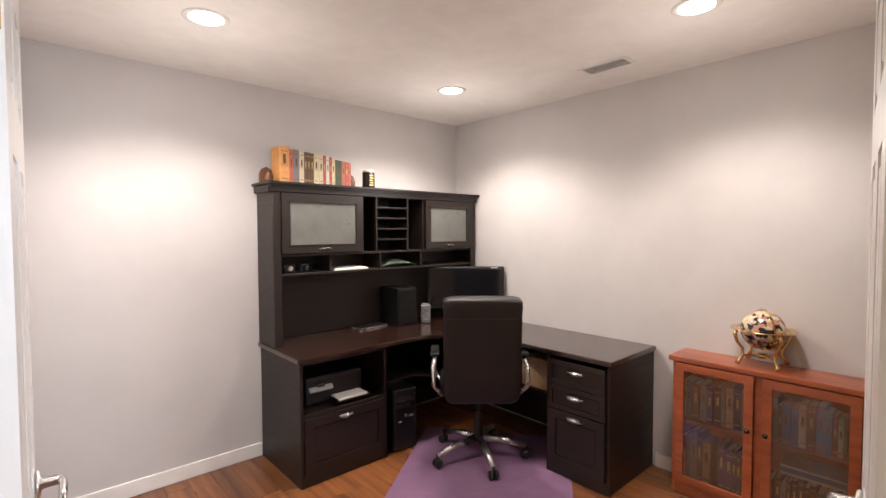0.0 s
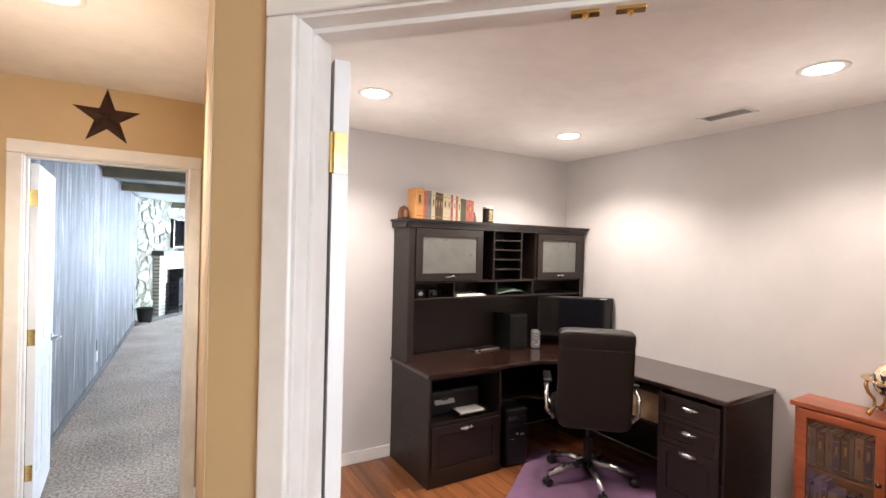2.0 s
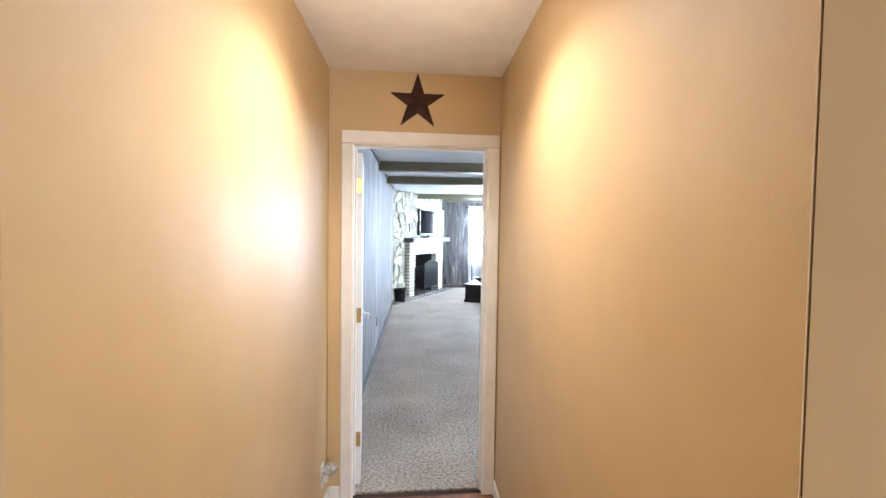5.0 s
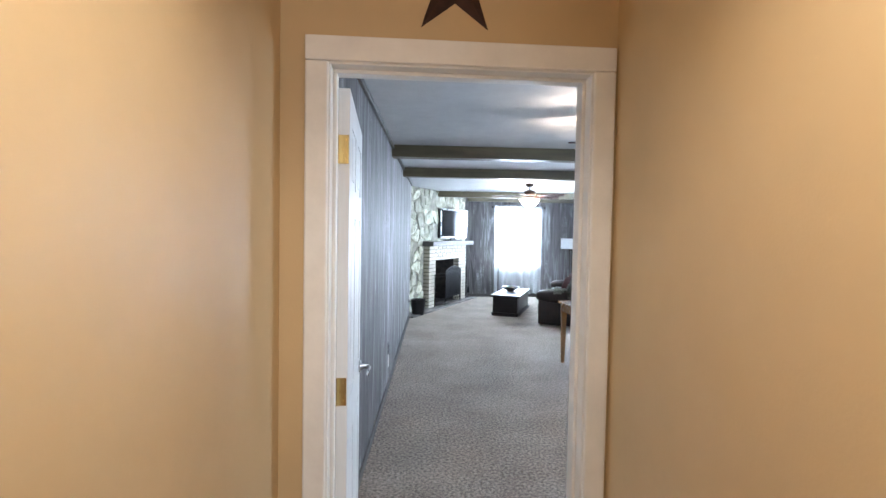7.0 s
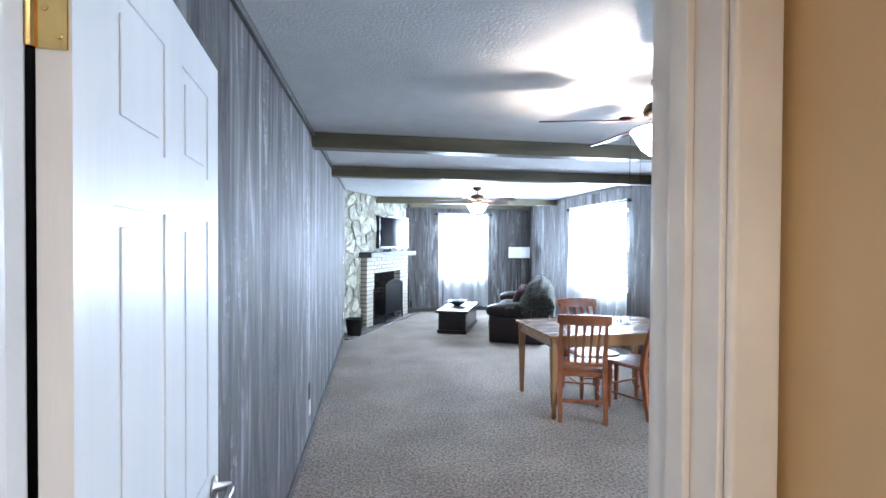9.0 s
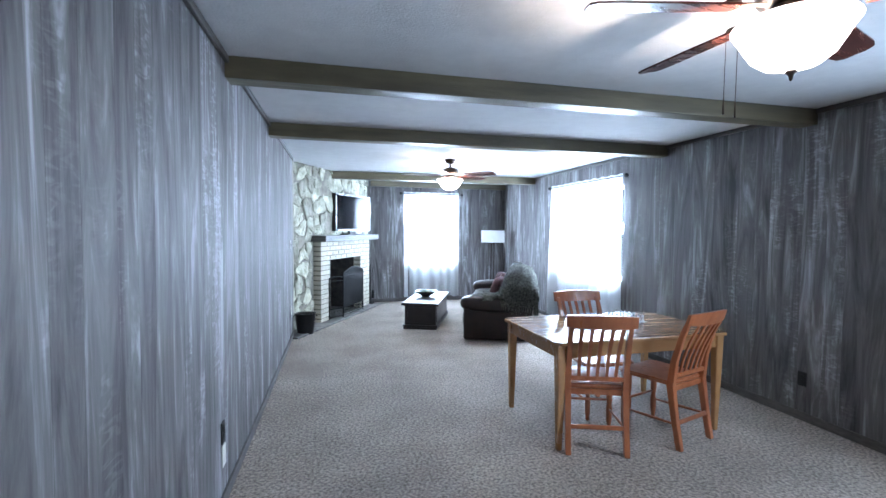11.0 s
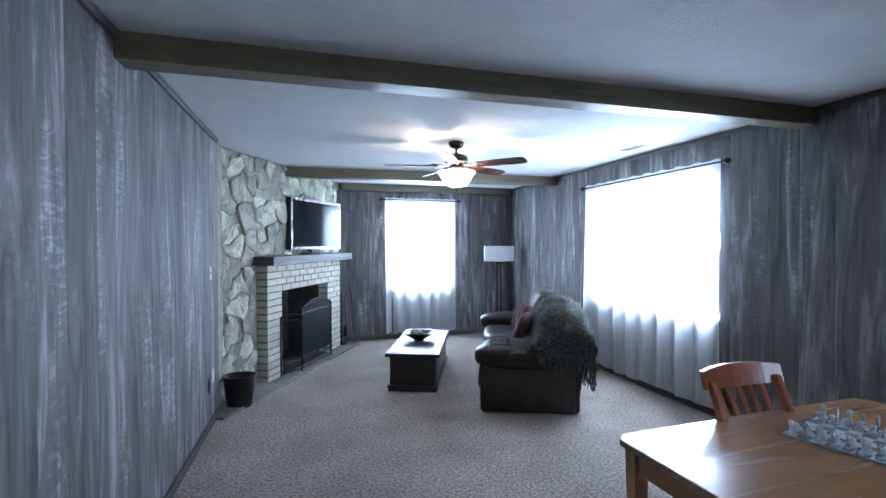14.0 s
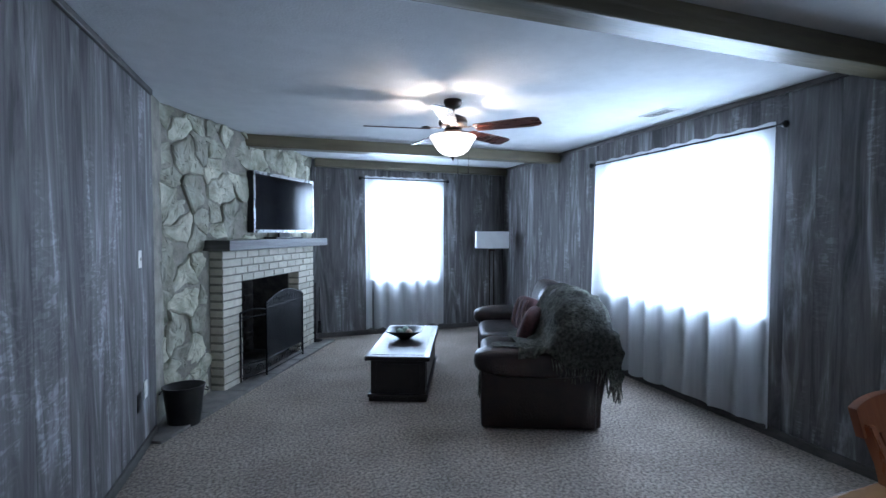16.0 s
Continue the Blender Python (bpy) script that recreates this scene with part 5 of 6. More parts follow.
def drawer_front(parent, m, w, h):
    """Its face looks to -y, lower corner at x 0, z 0."""
    r = 0.055 if h > 0.2 else 0.030
    fr = joined(boxes((0, -0.018, 0, w, 0, r), (0, -0.018, h - r, w, 0, h), (0, -0.018, r, r, 0, h - r), (w - r, -0.018, r, w, 0, h - r)), boxes((r, -0.009, r, w - r, 0, h - r)))
    d = part("drawer", turn(fr, m), ESPRESSO, parent)
    part("raised_panel", turn(rbox(r + 0.004, -0.012, r + 0.004, w - r - 0.004, -0.0093, h - r - 0.004, 0.0012, 1), m), ESPRESSO, d)
    bin_pull(d, m @ Matrix.Translation((w / 2, -0.018, h - r * 0.6 if h > 0.2 else h * 0.62)))
    return d


cab = thing("printer_cabinet", "espresso wooden desk cabinet with an open shelf over a file drawer", "cabinet", Matrix())
x0, x1 = DX0, 2.31
part("side_panel", rbox(x0, DYF, 0, x0 + 0.02, DY1, 0.734, 0.002), ESPRESSO, cab)
part("side_panel", rbox(x1 - 0.02, DYF, 0, x1, DY1, 0.734, 0.002), ESPRESSO, cab)
part("back_panel", rbox(x0 + 0.02, DY1 - 0.012, 0.05, x1 - 0.02, DY1, 0.734, 0.002), ESPRESSO, cab)
part("shelf", rbox(x0 + 0.02, DYF + 0.004, 0.405, x1 - 0.02, DY1 - 0.012, 0.425, 0.002), ESPRESSO, cab)
part("plinth", rbox(x0 + 0.02, DYF + 0.004, 0, x1 - 0.02, DYF + 0.02, 0.075, 0.002), ESPRESSO, cab)
part("rail", rbox(x0 + 0.02, DYF + 0.002, 0.715, x1 - 0.02, DYF + 0.02, 0.7345, 0.002), ESPRESSO, cab)
drawer_front(cab, Matrix.Translation((x0 + 0.022, DYF + 0.004, 0.078)), x1 - x0 - 0.044, 0.325)

mid = thing("corner_desk_frame", "espresso wooden corner desk frame with back panels and a shelf", "desk frame", Matrix())
part("back_panel", rbox(2.315, DY1 - 0.015, 0.02, DXR - 0.017, DY1, 0.734, 0.002), ESPRESSO, mid)
part("back_panel", rbox(DXR - 0.015, 2.57, 0.02, DXR, DY1, 0.734, 0.002), ESPRESSO, mid)
part("shelf", prism([(2.315, 3.93), (2.315, 3.55), (2.70, 3.55), (3.07, 3.15), (3.07, 2.57), (3.478, 2.57), (3.478, 3.93)], 0.415, 0.432), ESPRESSO, mid)

ped = thing("drawer_pedestal", "espresso wooden desk pedestal with two small drawers over a file drawer", "drawer unit", Matrix())
py0, py1, pxf = 2.145, 2.565, 2.948
part("side_panel", rbox(pxf, py0, 0, DXR, py0 + 0.02, 0.734, 0.002), ESPRESSO, ped)
part("side_panel", rbox(pxf, py1 - 0.02, 0, 3.478, py1, 0.734, 0.002), ESPRESSO, ped)
part("back_panel", boxes((3.458, py0 + 0.02, 0.03, 3.478, py1 - 0.02, 0.734)), ESPRESSO, ped)
part("plinth", rbox(pxf, py0 + 0.02, 0, pxf + 0.02, py1 - 0.02, 0.07, 0.002), ESPRESSO, ped)
pm = Matrix.Translation((pxf, py1 - 0.022, 0)) @ Matrix.Rotation(radians(-90), 4, "Z")
for z, h in ((0.075, 0.335), (0.415, 0.145), (0.565, 0.145)):
    drawer_front(ped, pm @ Matrix.Translation((0, 0, z)), py1 - py0 - 0.044, h)

# ---- hutch ----
hut = thing("hutch", "espresso wooden desk hutch with two glazed doors, pigeonholes and a cornice", "hutch", Matrix())
hx0, hx1, hyf, hy1, hz0, hz1 = 1.70, 3.47, 3.70, 3.948, 0.766, 1.735
for x in (hx0, hx1 - 0.02):
    part("side_panel", rbox(x, hyf, hz0, x + 0.02, hy1, hz1, 0.002), ESPRESSO, hut)
part("stile", rbox(hx0, hyf - 0.012, hz0, hx0 + 0.05, hyf, hz1, 0.003), ESPRESSO, hut)
part("stile", rbox(hx1 - 0.05, hyf - 0.012, hz0, hx1, hyf, hz1, 0.003), ESPRESSO, hut)
part("back_panel", rbox(hx0 + 0.02, hy1 - 0.01, hz0, hx1 - 0.02, hy1, hz1, 0.001), ESPRESSO, hut)
for z in (1.205, 1.33):
    part("shelf", rbox(hx0 + 0.02, hyf + 0.003, z, hx1 - 0.02, hy1 - 0.01, z + 0.016, 0.002), ESPRESSO, hut)
for x in (2.091, 2.493, 2.873):
    part("divider", rbox(x, hyf + 0.004, 1.221, x + 0.014, hy1 - 0.01, 1.33, 0.002), ESPRESSO, hut)
for x in (2.341, 2.460, 2.743, 2.895):
    part("divider", rbox(x, hyf + 0.003, 1.346, x + 0.014, hy1 - 0.01, hz1, 0.002), ESPRESSO, hut)
for k in range(1, 5):
    z = 1.346 + k * 0.0775
    part("pigeonhole_shelf", rbox(2.474, hyf + 0.004, z, 2.743, hy1 - 0.01, z + 0.012, 0.002), ESPRESSO, hut)
part("top_panel", rbox(hx0, hyf, hz1, hx1, hy1, hz1 + 0.018, 0.002), ESPRESSO, hut)
cor = boxes((hx0 - 0.012, hyf - 0.024, hz1 + 0.0, hx1 + 0.012, hyf - 0.0005, hz1 + 0.03), (hx0 - 0.022, hyf - 0.036, hz1 + 0.03, hx1 + 0.018, hyf - 0.0005, hz1 + 0.045), (hx0 - 0.035, hyf - 0.052, hz1 + 0.045, hx1 + 0.022, hy1, hz1 + 0.062), (hx0 - 0.02, hyf - 0.0005, hz1 + 0.0, hx0 - 0.0005, hy1, hz1 + 0.044))
bmesh.ops.bevel(cor, geom=cor.edges[:], offset=0.004, segments=2, affect="EDGES")
part("cornice", cor, ESPRESSO, hut)
for dx0, dx1 in ((hx0 + 0.052, 2.339), (2.912, hx1 - 0.052)):
    z0, z1, r = 1.35, hz1 - 0.004, 0.055
    d = part("door", joined(boxes((dx0, hyf - 0.020, z0, dx1, hyf - 0.001, z0 + r), (dx0, hyf - 0.020, z1 - r, dx1, hyf - 0.001, z1), (dx0, hyf - 0.020, z0 + r, dx0 + r, hyf - 0.001, z1 - r), (dx1 - r, hyf - 0.020, z0 + r, dx1, hyf - 0.001, z1 - r)),
                            rbox(dx0 + r - 0.008, hyf - 0.024, z0 + r - 0.008, dx1 - r + 0.008, hyf - 0.0195, z0 + r, 0.001, 1), rbox(dx0 + r - 0.008, hyf - 0.024, z1 - r, dx1 - r + 0.008, hyf - 0.0195, z1 - r + 0.008, 0.001, 1)), ESPRESSO, hut)
    part("glass_panel", boxes((dx0 + r, hyf - 0.012, z0 + r, dx1 - r, hyf - 0.008, z1 - r)), FROST, d, "grey-green frosted glass panel")
    cx = (dx0 + dx1) / 2
    part("handle", tube(bmesh.new(), [(cx - 0.045, hyf - 0.020, z0 + 0.022), (cx - 0.03, hyf - 0.036, z0 + 0.028), (cx, hyf - 0.040, z0 + 0.030), (cx + 0.03, hyf - 0.036, z0 + 0.028), (cx + 0.045, hyf - 0.020, z0 + 0.022)], 0.0045, 8), SILVER, d, "curved satin metal pull", smooth=True)

# ---- on the hutch ----
BOOK_COLOURS = {"orange": (0.62, 0.30, 0.10), "grey": (0.20, 0.19, 0.19), "cream": (0.62, 0.53, 0.38), "brown": (0.12, 0.07, 0.035), "pale yellow": (0.64, 0.56, 0.36), "red": (0.40, 0.09, 0.06), "white": (0.68, 0.64, 0.58),
                "dark green": (0.05, 0.075, 0.035), "faded red": (0.45, 0.13, 0.09), "black": (0.015, 0.014, 0.015), "navy": (0.04, 0.05, 0.16), "purple": (0.13, 0.06, 0.28), "teal": (0.06, 0.26, 0.32), "blue": (0.09, 0.22, 0.50), "maroon": (0.24, 0.04, 0.05), "tan": (0.50, 0.36, 0.20)}
COVERS = {k: material("cover_" + k.replace(" ", "_"), v, 0.55, scale=20, wear=0.12) for k, v in BOOK_COLOURS.items()}
GILT = material("gilt_lettering", (0.55, 0.42, 0.18), 0.4, metal=0.6)


def book(m, t, h, d, colour, where, group, bands=True, lean=0):
    """The spine looks to -y; t thick along x, h high."""
    r = thing("book", "%s hardback book %s" % (colour, where), "book", m, group)
    part("cover", joined(rbox(0, 0, 0, t, 0.004, h, 0.0012, 1), boxes((0, 0.004, 0, 0.002, d, h), (t - 0.002, 0.004, 0, t, d, h))), COVERS[colour], r)
    part("pages", boxes((0.002, 0.004, 0.003, t - 0.002, d - 0.004, h - 0.003)), PAPER, r)
    if bands:
        part("spine_lettering", boxes((t * 0.15, -0.0006, h * 0.86, t * 0.85, 0.001, h * 0.875), (t * 0.35, -0.0006, h * 0.52, t * 0.65, 0.001, h * (0.66 + t * 2)), (t * 0.15, -0.0006, h * 0.48, t * 0.85, 0.001, h * 0.49), (t * 0.15, -0.0006, h * 0.10, t * 0.85, 0.001, h * 0.12)), GILT if colour in ("black", "navy", "purple", "maroon", "brown", "red") else COVERS["brown"], r, kind="stuff")
    return r


rnd = random.Random(21)
x = 1.757
for colour, t, h in (("orange", 0.055, 0.185), ("faded red", 0.022, 0.172), ("grey", 0.032, 0.172), ("cream", 0.028, 0.168), ("brown", 0.018, 0.165), ("brown", 0.018, 0.163), ("brown", 0.020, 0.160), ("pale yellow", 0.030, 0.160), ("cream", 0.026, 0.155), ("red", 0.018, 0.155),
                     ("white", 0.020, 0.150), ("red", 0.016, 0.150), ("pale yellow", 0.020, 0.145), ("dark green", 0.024, 0.135), ("dark green", 0.018, 0.132), ("faded red", 0.022, 0.130), ("red", 0.020, 0.128), ("faded red", 0.018, 0.126)):
    t *= 1.2
    book(Matrix.Translation((x, 3.715, hz1 + 0.0625)), t - 0.001, h + 0.040, 0.13, colour, "standing upright in a row on the hutch", "books on the hutch")
    x += t
BOOKEND = material("carved_brown_wood", (0.17, 0.075, 0.035), 0.45, other=(0.08, 0.035, 0.018), scale=20, wear=0.2)
for bx, s in ((1.754, -1), (x + 0.002, 1)):
    be = thing("bookend", "brown carved wooden bookend with a rounded top", "bookend", Matrix.Translation((bx, 3.735, hz1 + 0.0625)), "bookends on the hutch")
    part("upright", turn(prism([(0, 0), (0.085, 0), (0.085, 0.05), (0.07, 0.085), (0.0425, 0.10), (0.015, 0.085), (0, 0.05)], 0, 0.018), Matrix.Translation((0, 0.09, 0)) @ Matrix.Rotation(radians(90), 4, "X") @ Matrix.Scale(s, 4, (1, 0, 0))), BOOKEND, be)
    part("carving", lathe([(0.0005, 0), (0.022, 0.0), (0.030, 0.02), (0.018, 0.045), (0.022, 0.055), (0.0005, 0.068)], 16, (s * 0.04, 0.05)), BOOKEND, be, smooth=True)
can = thing("decorative_tin", "black tin with gold lettering and a domed lid, on the hutch", "tin", Matrix.Translation((2.44, 3.765, hz1 + 0.0625)))
part("body", lathe([(0.0005, 0), (0.042, 0), (0.044, 0.004), (0.044, 0.115), (0.040, 0.120)], 24), BLACK_PLASTIC, can, smooth=True)
part("lid", lathe([(0.042, 0.118), (0.044, 0.122), (0.040, 0.134), (0.0005, 0.138)], 24), PAPER, can, "pale lid", smooth=True)
part("label_bars", boxes(*[(-0.022 + (i % 2) * 0.006, -0.0455, 0.02 + i * 0.017, 0.020 - (i % 3) * 0.006, -0.043, 0.028 + i * 0.017) for i in range(5)]), GILT, can)

# ---- in the hutch ----
SHELF1 = 1.2215
cl = thing("folded_cloth", "folded pale green cloth heaped in a hutch pigeonhole", "cloth", Matrix.Translation((2.69, 3.82, SHELF1)))
bm = bmesh.new()
rows = []
for i in range(13):
    row = []
    for j in range(9):
        u, v = i / 12, j / 8
        h = 0.004 + 0.050 * (math.sin(math.pi * u) ** 0.6) * (math.sin(math.pi * (0.15 + v * 0.7))) + 0.008 * noise.noise(Vector((u * 6, v * 5, 1)))
        row.append(bm.verts.new((-0.15 + 0.31 * u, -0.10 + 0.2 * v, max(0.002, h if 0 < i < 12 else 0.002))))
    rows.append(row)
for a, b in zip(rows, rows[1:]):
    for j in range(8):
        bm.faces.new((a[j], b[j], b[j + 1], a[j + 1]))
bmesh.ops.solidify(bm, geom=bm.faces[:], thickness=0.0015)
part("cloth_body", bm, GREEN_CLOTH, cl, smooth=True)
thing("paper_stack", "thin stack of white paper in a hutch pigeonhole", "paper", Matrix.Translation((2.13, 3.715, SHELF1)), "", joined(rbox(0, 0, 0, 0.27, 0.2, 0.010, 0.001, 1), turn(rbox(0.01, 0.01, 0.010, 0.26, 0.2, 0.017, 0.001, 1), Matrix.Rotation(radians(2), 4, "Z"))), PAPER)
for i, (x, y) in enumerate(((1.84, 3.78), (1.93, 3.76), (2.02, 3.82))):
    cm = thing("camera", "small black camera with a round lens on the hutch shelf", "camera", Matrix.Translation((x, y, SHELF1)) @ Matrix.Rotation(radians(-10 + i * 20), 4, "Z"), "gadgets on the hutch")
    part("camera_body", rbox(-0.035, -0.015, 0, 0.035, 0.02, 0.055, 0.006), BLACK_PLASTIC, cm)
    part("lens", turn(lathe([(0.0005, 0.016), (0.014, 0.020), (0.017, 0.018), (0.018, 0.0), (0.0005, 0)], 18), Matrix.Translation((0, -0.015, 0.028)) @ Matrix.Rotation(radians(90), 4, "X")), SILVER if i == 0 else SCREEN, cm, smooth=True)

# ---- on the desk ----
mon = thing("monitor", "black widescreen computer monitor, switched off, across the desk corner", "monitor", Matrix.Translation((3.235, 3.565, 0.766)) @ Matrix.Rotation(radians(-45), 4, "Z"))
part("case", rbox(-0.31, -0.012, 0.09, 0.31, 0.035, 0.435, 0.008), BLACK_PLASTIC, mon)
part("screen", boxes((-0.29, -0.0145, 0.115, 0.29, -0.0125, 0.415)), SCREEN, mon, "glossy dark screen")
part("stand", joined(rbox(-0.12, -0.09, 0, 0.12, 0.09, 0.014, 0.006), rbox(-0.025, 0.01, 0.014, 0.025, 0.03, 0.20, 0.004)), BLACK_PLASTIC, mon)
part("light_mark", boxes((0.20, -0.0160, 0.423, 0.26, -0.0125, 0.429)), PLATE, mon)
sp = thing("desk_speaker", "small silver and black desk speaker beside the monitor", "speaker", Matrix.Translation((2.92, 3.70, 0.766)) @ Matrix.Rotation(radians(-30), 4, "Z"))
bm = prism([(-0.038, -0.03), (0.038, -0.03), (0.032, 0.04), (-0.032, 0.04)], 0, 0.15)
bmesh.ops.bevel(bm, geom=bm.edges[:], offset=0.010, segments=3, affect="EDGES")
part("case", bm, material("speaker_grey", (0.16, 0.16, 0.165), 0.4), sp)
for z, r0 in ((0.055, 0.026), (0.115, 0.013)):
    part("speaker_cone", turn(lathe([(0.0005, -0.002), (r0 * 0.3, 0.0), (r0 * 0.8, -0.004), (r0, 0.003), (r0 * 1.1, 0.0)], 22), Matrix.Translation((0, -0.0305, z)) @ Matrix.Rotation(radians(90), 4, "X")), SILVER, sp, smooth=True)
box_sp = thing("subwoofer", "tall matt black speaker box at the back of the desk", "speaker", Matrix.Translation((2.73, 3.81, 0.766)))
part("case", rbox(-0.08, -0.11, 0, 0.10, 0.12, 0.29, 0.006), BLACK_PLASTIC, box_sp)
part("grille", rbox(-0.07, -0.116, 0.015, 0.09, -0.1105, 0.275, 0.003), IRON, box_sp)
kb = thing("keyboard", "silver-edged dark keyboard lying at the back of the desk", "keyboard", Matrix.Translation((2.49, 3.84, 0.766)) @ Matrix.Rotation(radians(4), 4, "Z"))
part("base", rbox(-0.13, -0.05, 0, 0.13, 0.05, 0.012, 0.004), SILVER, kb)
part("keys", boxes(*[(-0.122 + i * 0.0205, -0.042 + j * 0.021, 0.012, -0.105 + i * 0.0205, -0.025 + j * 0.021, 0.016) for i in range(12) for j in range(4)]), BLACK_PLASTIC, kb)

pr = thing("printer", "black desktop printer with a tilted silver control panel and open tray", "printer", Matrix.Translation((1.80, 3.45, 0.4255)))
part("case", rbox(0, 0.04, 0, 0.40, 0.42, 0.17, 0.02, 3), BLACK_PLASTIC, pr)
part("control_panel", turn(rbox(0, 0, 0, 0.16, 0.012, 0.09, 0.004), Matrix.Translation((0.02, 0.02, 0.085)) @ Matrix.Rotation(radians(-35), 4, "X")), material("dull_silver_plastic", (0.22, 0.22, 0.225), 0.45), pr, "silver control panel")
part("display", turn(rbox(0.055, -0.003, 0.02, 0.105, 0, 0.06, 0.001, 1), Matrix.Translation((0.02, 0.02, 0.09)) @ Matrix.Rotation(radians(-35), 4, "X")), SCREEN, pr)
part("paper_tray", joined(rbox(0.16, -0.07, 0.020, 0.38, 0.05, 0.026, 0.002), rbox(0.16, -0.07, 0.026, 0.166, 0.05, 0.035, 0.001, 1), rbox(0.374, -0.07, 0.026, 0.38, 0.05, 0.035, 0.001, 1)), BLACK_PLASTIC, pr)
thing("paper_stack", "white printed sheets lying in the printer tray", "paper", Matrix.Translation((1.97, 3.385, 0.4525)), "", rbox(0, 0, 0, 0.20, 0.14, 0.012, 0.001, 1), PAPER)

pc = thing("computer_tower", "black computer tower standing on the floor under the desk", "computer", Matrix.Translation((2.43, 3.37, 0)) @ Matrix.Rotation(radians(-6), 4, "Z"))
part("case", rbox(-0.06, 0.02, 0.01, 0.12, 0.44, 0.42, 0.006), BLACK_PLASTIC, pc)
part("front_bezel", rbox(-0.06, -0.004, 0.01, 0.12, 0.0195, 0.42, 0.012), BLACK_PLASTIC, pc)
part("drive_bay", joined(rbox(-0.045, -0.008, 0.34, 0.105, -0.0035, 0.375, 0.002), rbox(-0.045, -0.008, 0.295, 0.105, -0.0035, 0.33, 0.002)), SCREEN, pc)
part("front_button", joined(turn(lathe([(0.0005, 0.004), (0.010, 0.004), (0.011, 0)], 16), Matrix.Translation((0.03, -0.004, 0.24)) @ Matrix.Rotation(radians(90), 4, "X")), rbox(0.055, -0.006, 0.225, 0.09, -0.0035, 0.24, 0.001, 1), rbox(-0.03, -0.006, 0.20, 0.0, -0.0035, 0.208, 0.001, 1)), SILVER, pc)
for x in (-0.05, 0.10):
    part("foot", rbox(x - 0.01, 0.03, 0, x + 0.02, 0.42, 0.0105, 0.002), BLACK_PLASTIC, pc)
for (x, y, w2, l2, h, mat, lab) in ((3.10, 2.66, 0.16, 0.22, 0.20, "tan", "tan cardboard box on the under-desk shelf"),):
    thing("storage_box", lab, "box", Matrix.Translation((x, y, 0.4325)), "", rbox(0, 0, 0, w2, l2, h, 0.004), COVERS[mat])

# ---- floor mat and office chair ----
mat_m = Matrix.Translation((2.55, 2.79, 0.0)) @ Matrix.Rotation(radians(36), 4, "Z")
thing("chair_mat", "purple plastic chair mat lying on the wood floor", "floor mat", mat_m, "", rbox(-0.64, -0.56, 0.0005, 0.66, 0.47, 0.005, 0.002), MAT_PURPLE)
OC = Matrix.Translation((2.76, 2.97, 0.005)) @ Matrix.Rotation(radians(-41.5), 4, "Z")   # sitter looks along +y
oc = thing("office_chair", "black leather high-back office chair with silver star base and armrests", "office chair", OC)
for k in range(5):
    a = radians(270 + 12 + 72 * k)
    e = Vector((math.cos(a), math.sin(a), 0))
    sp0, sp1 = e * 0.03 + Vector((0, 0, 0.125)), e * 0.31 + Vector((0, 0, 0.075))
    part("base_arm", tube(bmesh.new(), [sp0, (sp0 + sp1) / 2 + Vector((0, 0, 0.012)), sp1], [0.026, 0.022, 0.016], 10), SILVER, oc, "silver base arm", smooth=True)
    q = Matrix.Translation((e.x * 0.31, e.y * 0.31, 0)) @ Matrix.Rotation(a, 4, "Z")
    caster = part("caster", turn(joined(*[turn(lathe([(0.0005, -0.011), (0.024, -0.011), (0.028, -0.006), (0.028, 0.006), (0.024, 0.011), (0.0005, 0.011)], 18), Matrix.Translation((0, s * 0.016, 0.028)) @ Matrix.Rotation(radians(90), 4, "X")) for s in (-1, 1)], tube(bmesh.new(), [(0, 0, 0.03), (0, 0, 0.08)], 0.009, 8)), q), BLACK_PLASTIC, oc, smooth=True)
part("gas_lift", joined(tube(bmesh.new(), [(0, 0, 0.10), (0, 0, 0.30)], 0.028, 16), tube(bmesh.new(), [(0, 0, 0.30), (0, 0, 0.42)], 0.016, 16)), BLACK_PLASTIC, oc)
part("tilt_plate", rbox(-0.11, -0.13, 0.41, 0.11, 0.12, 0.44, 0.006), BLACK_PLASTIC, oc)
part("seat", blob(0, 0.03, 0.49, 0.255, 0.26, 0.06, 4, 36, 14), BLACK_LEATHER, oc, smooth=True)
bk = part("backrest", joined(turn(blob(0, 0, 0, 0.232, 0.055, 0.31, 9, 48, 22), Matrix.Translation((0, -0.27, 0.755)) @ Matrix.Rotation(radians(7), 4, "X"))), BLACK_LEATHER, oc, smooth=True)
part("headrest_roll", turn(blob(0, 0, 0, 0.234, 0.056, 0.060, 6, 36, 14), Matrix.Translation((0, -0.305, 1.035)) @ Matrix.Rotation(radians(7), 4, "X")), BLACK_LEATHER, bk, "padded roll along the top", smooth=True)
part("seam", turn(tube(bmesh.new(), [(-0.21, -0.055, 0.225), (0.21, -0.055, 0.225)], 0.003, 6), Matrix.Translation((0, -0.27, 0.755)) @ Matrix.Rotation(radians(7), 4, "X")), BLACK_LEATHER, bk)
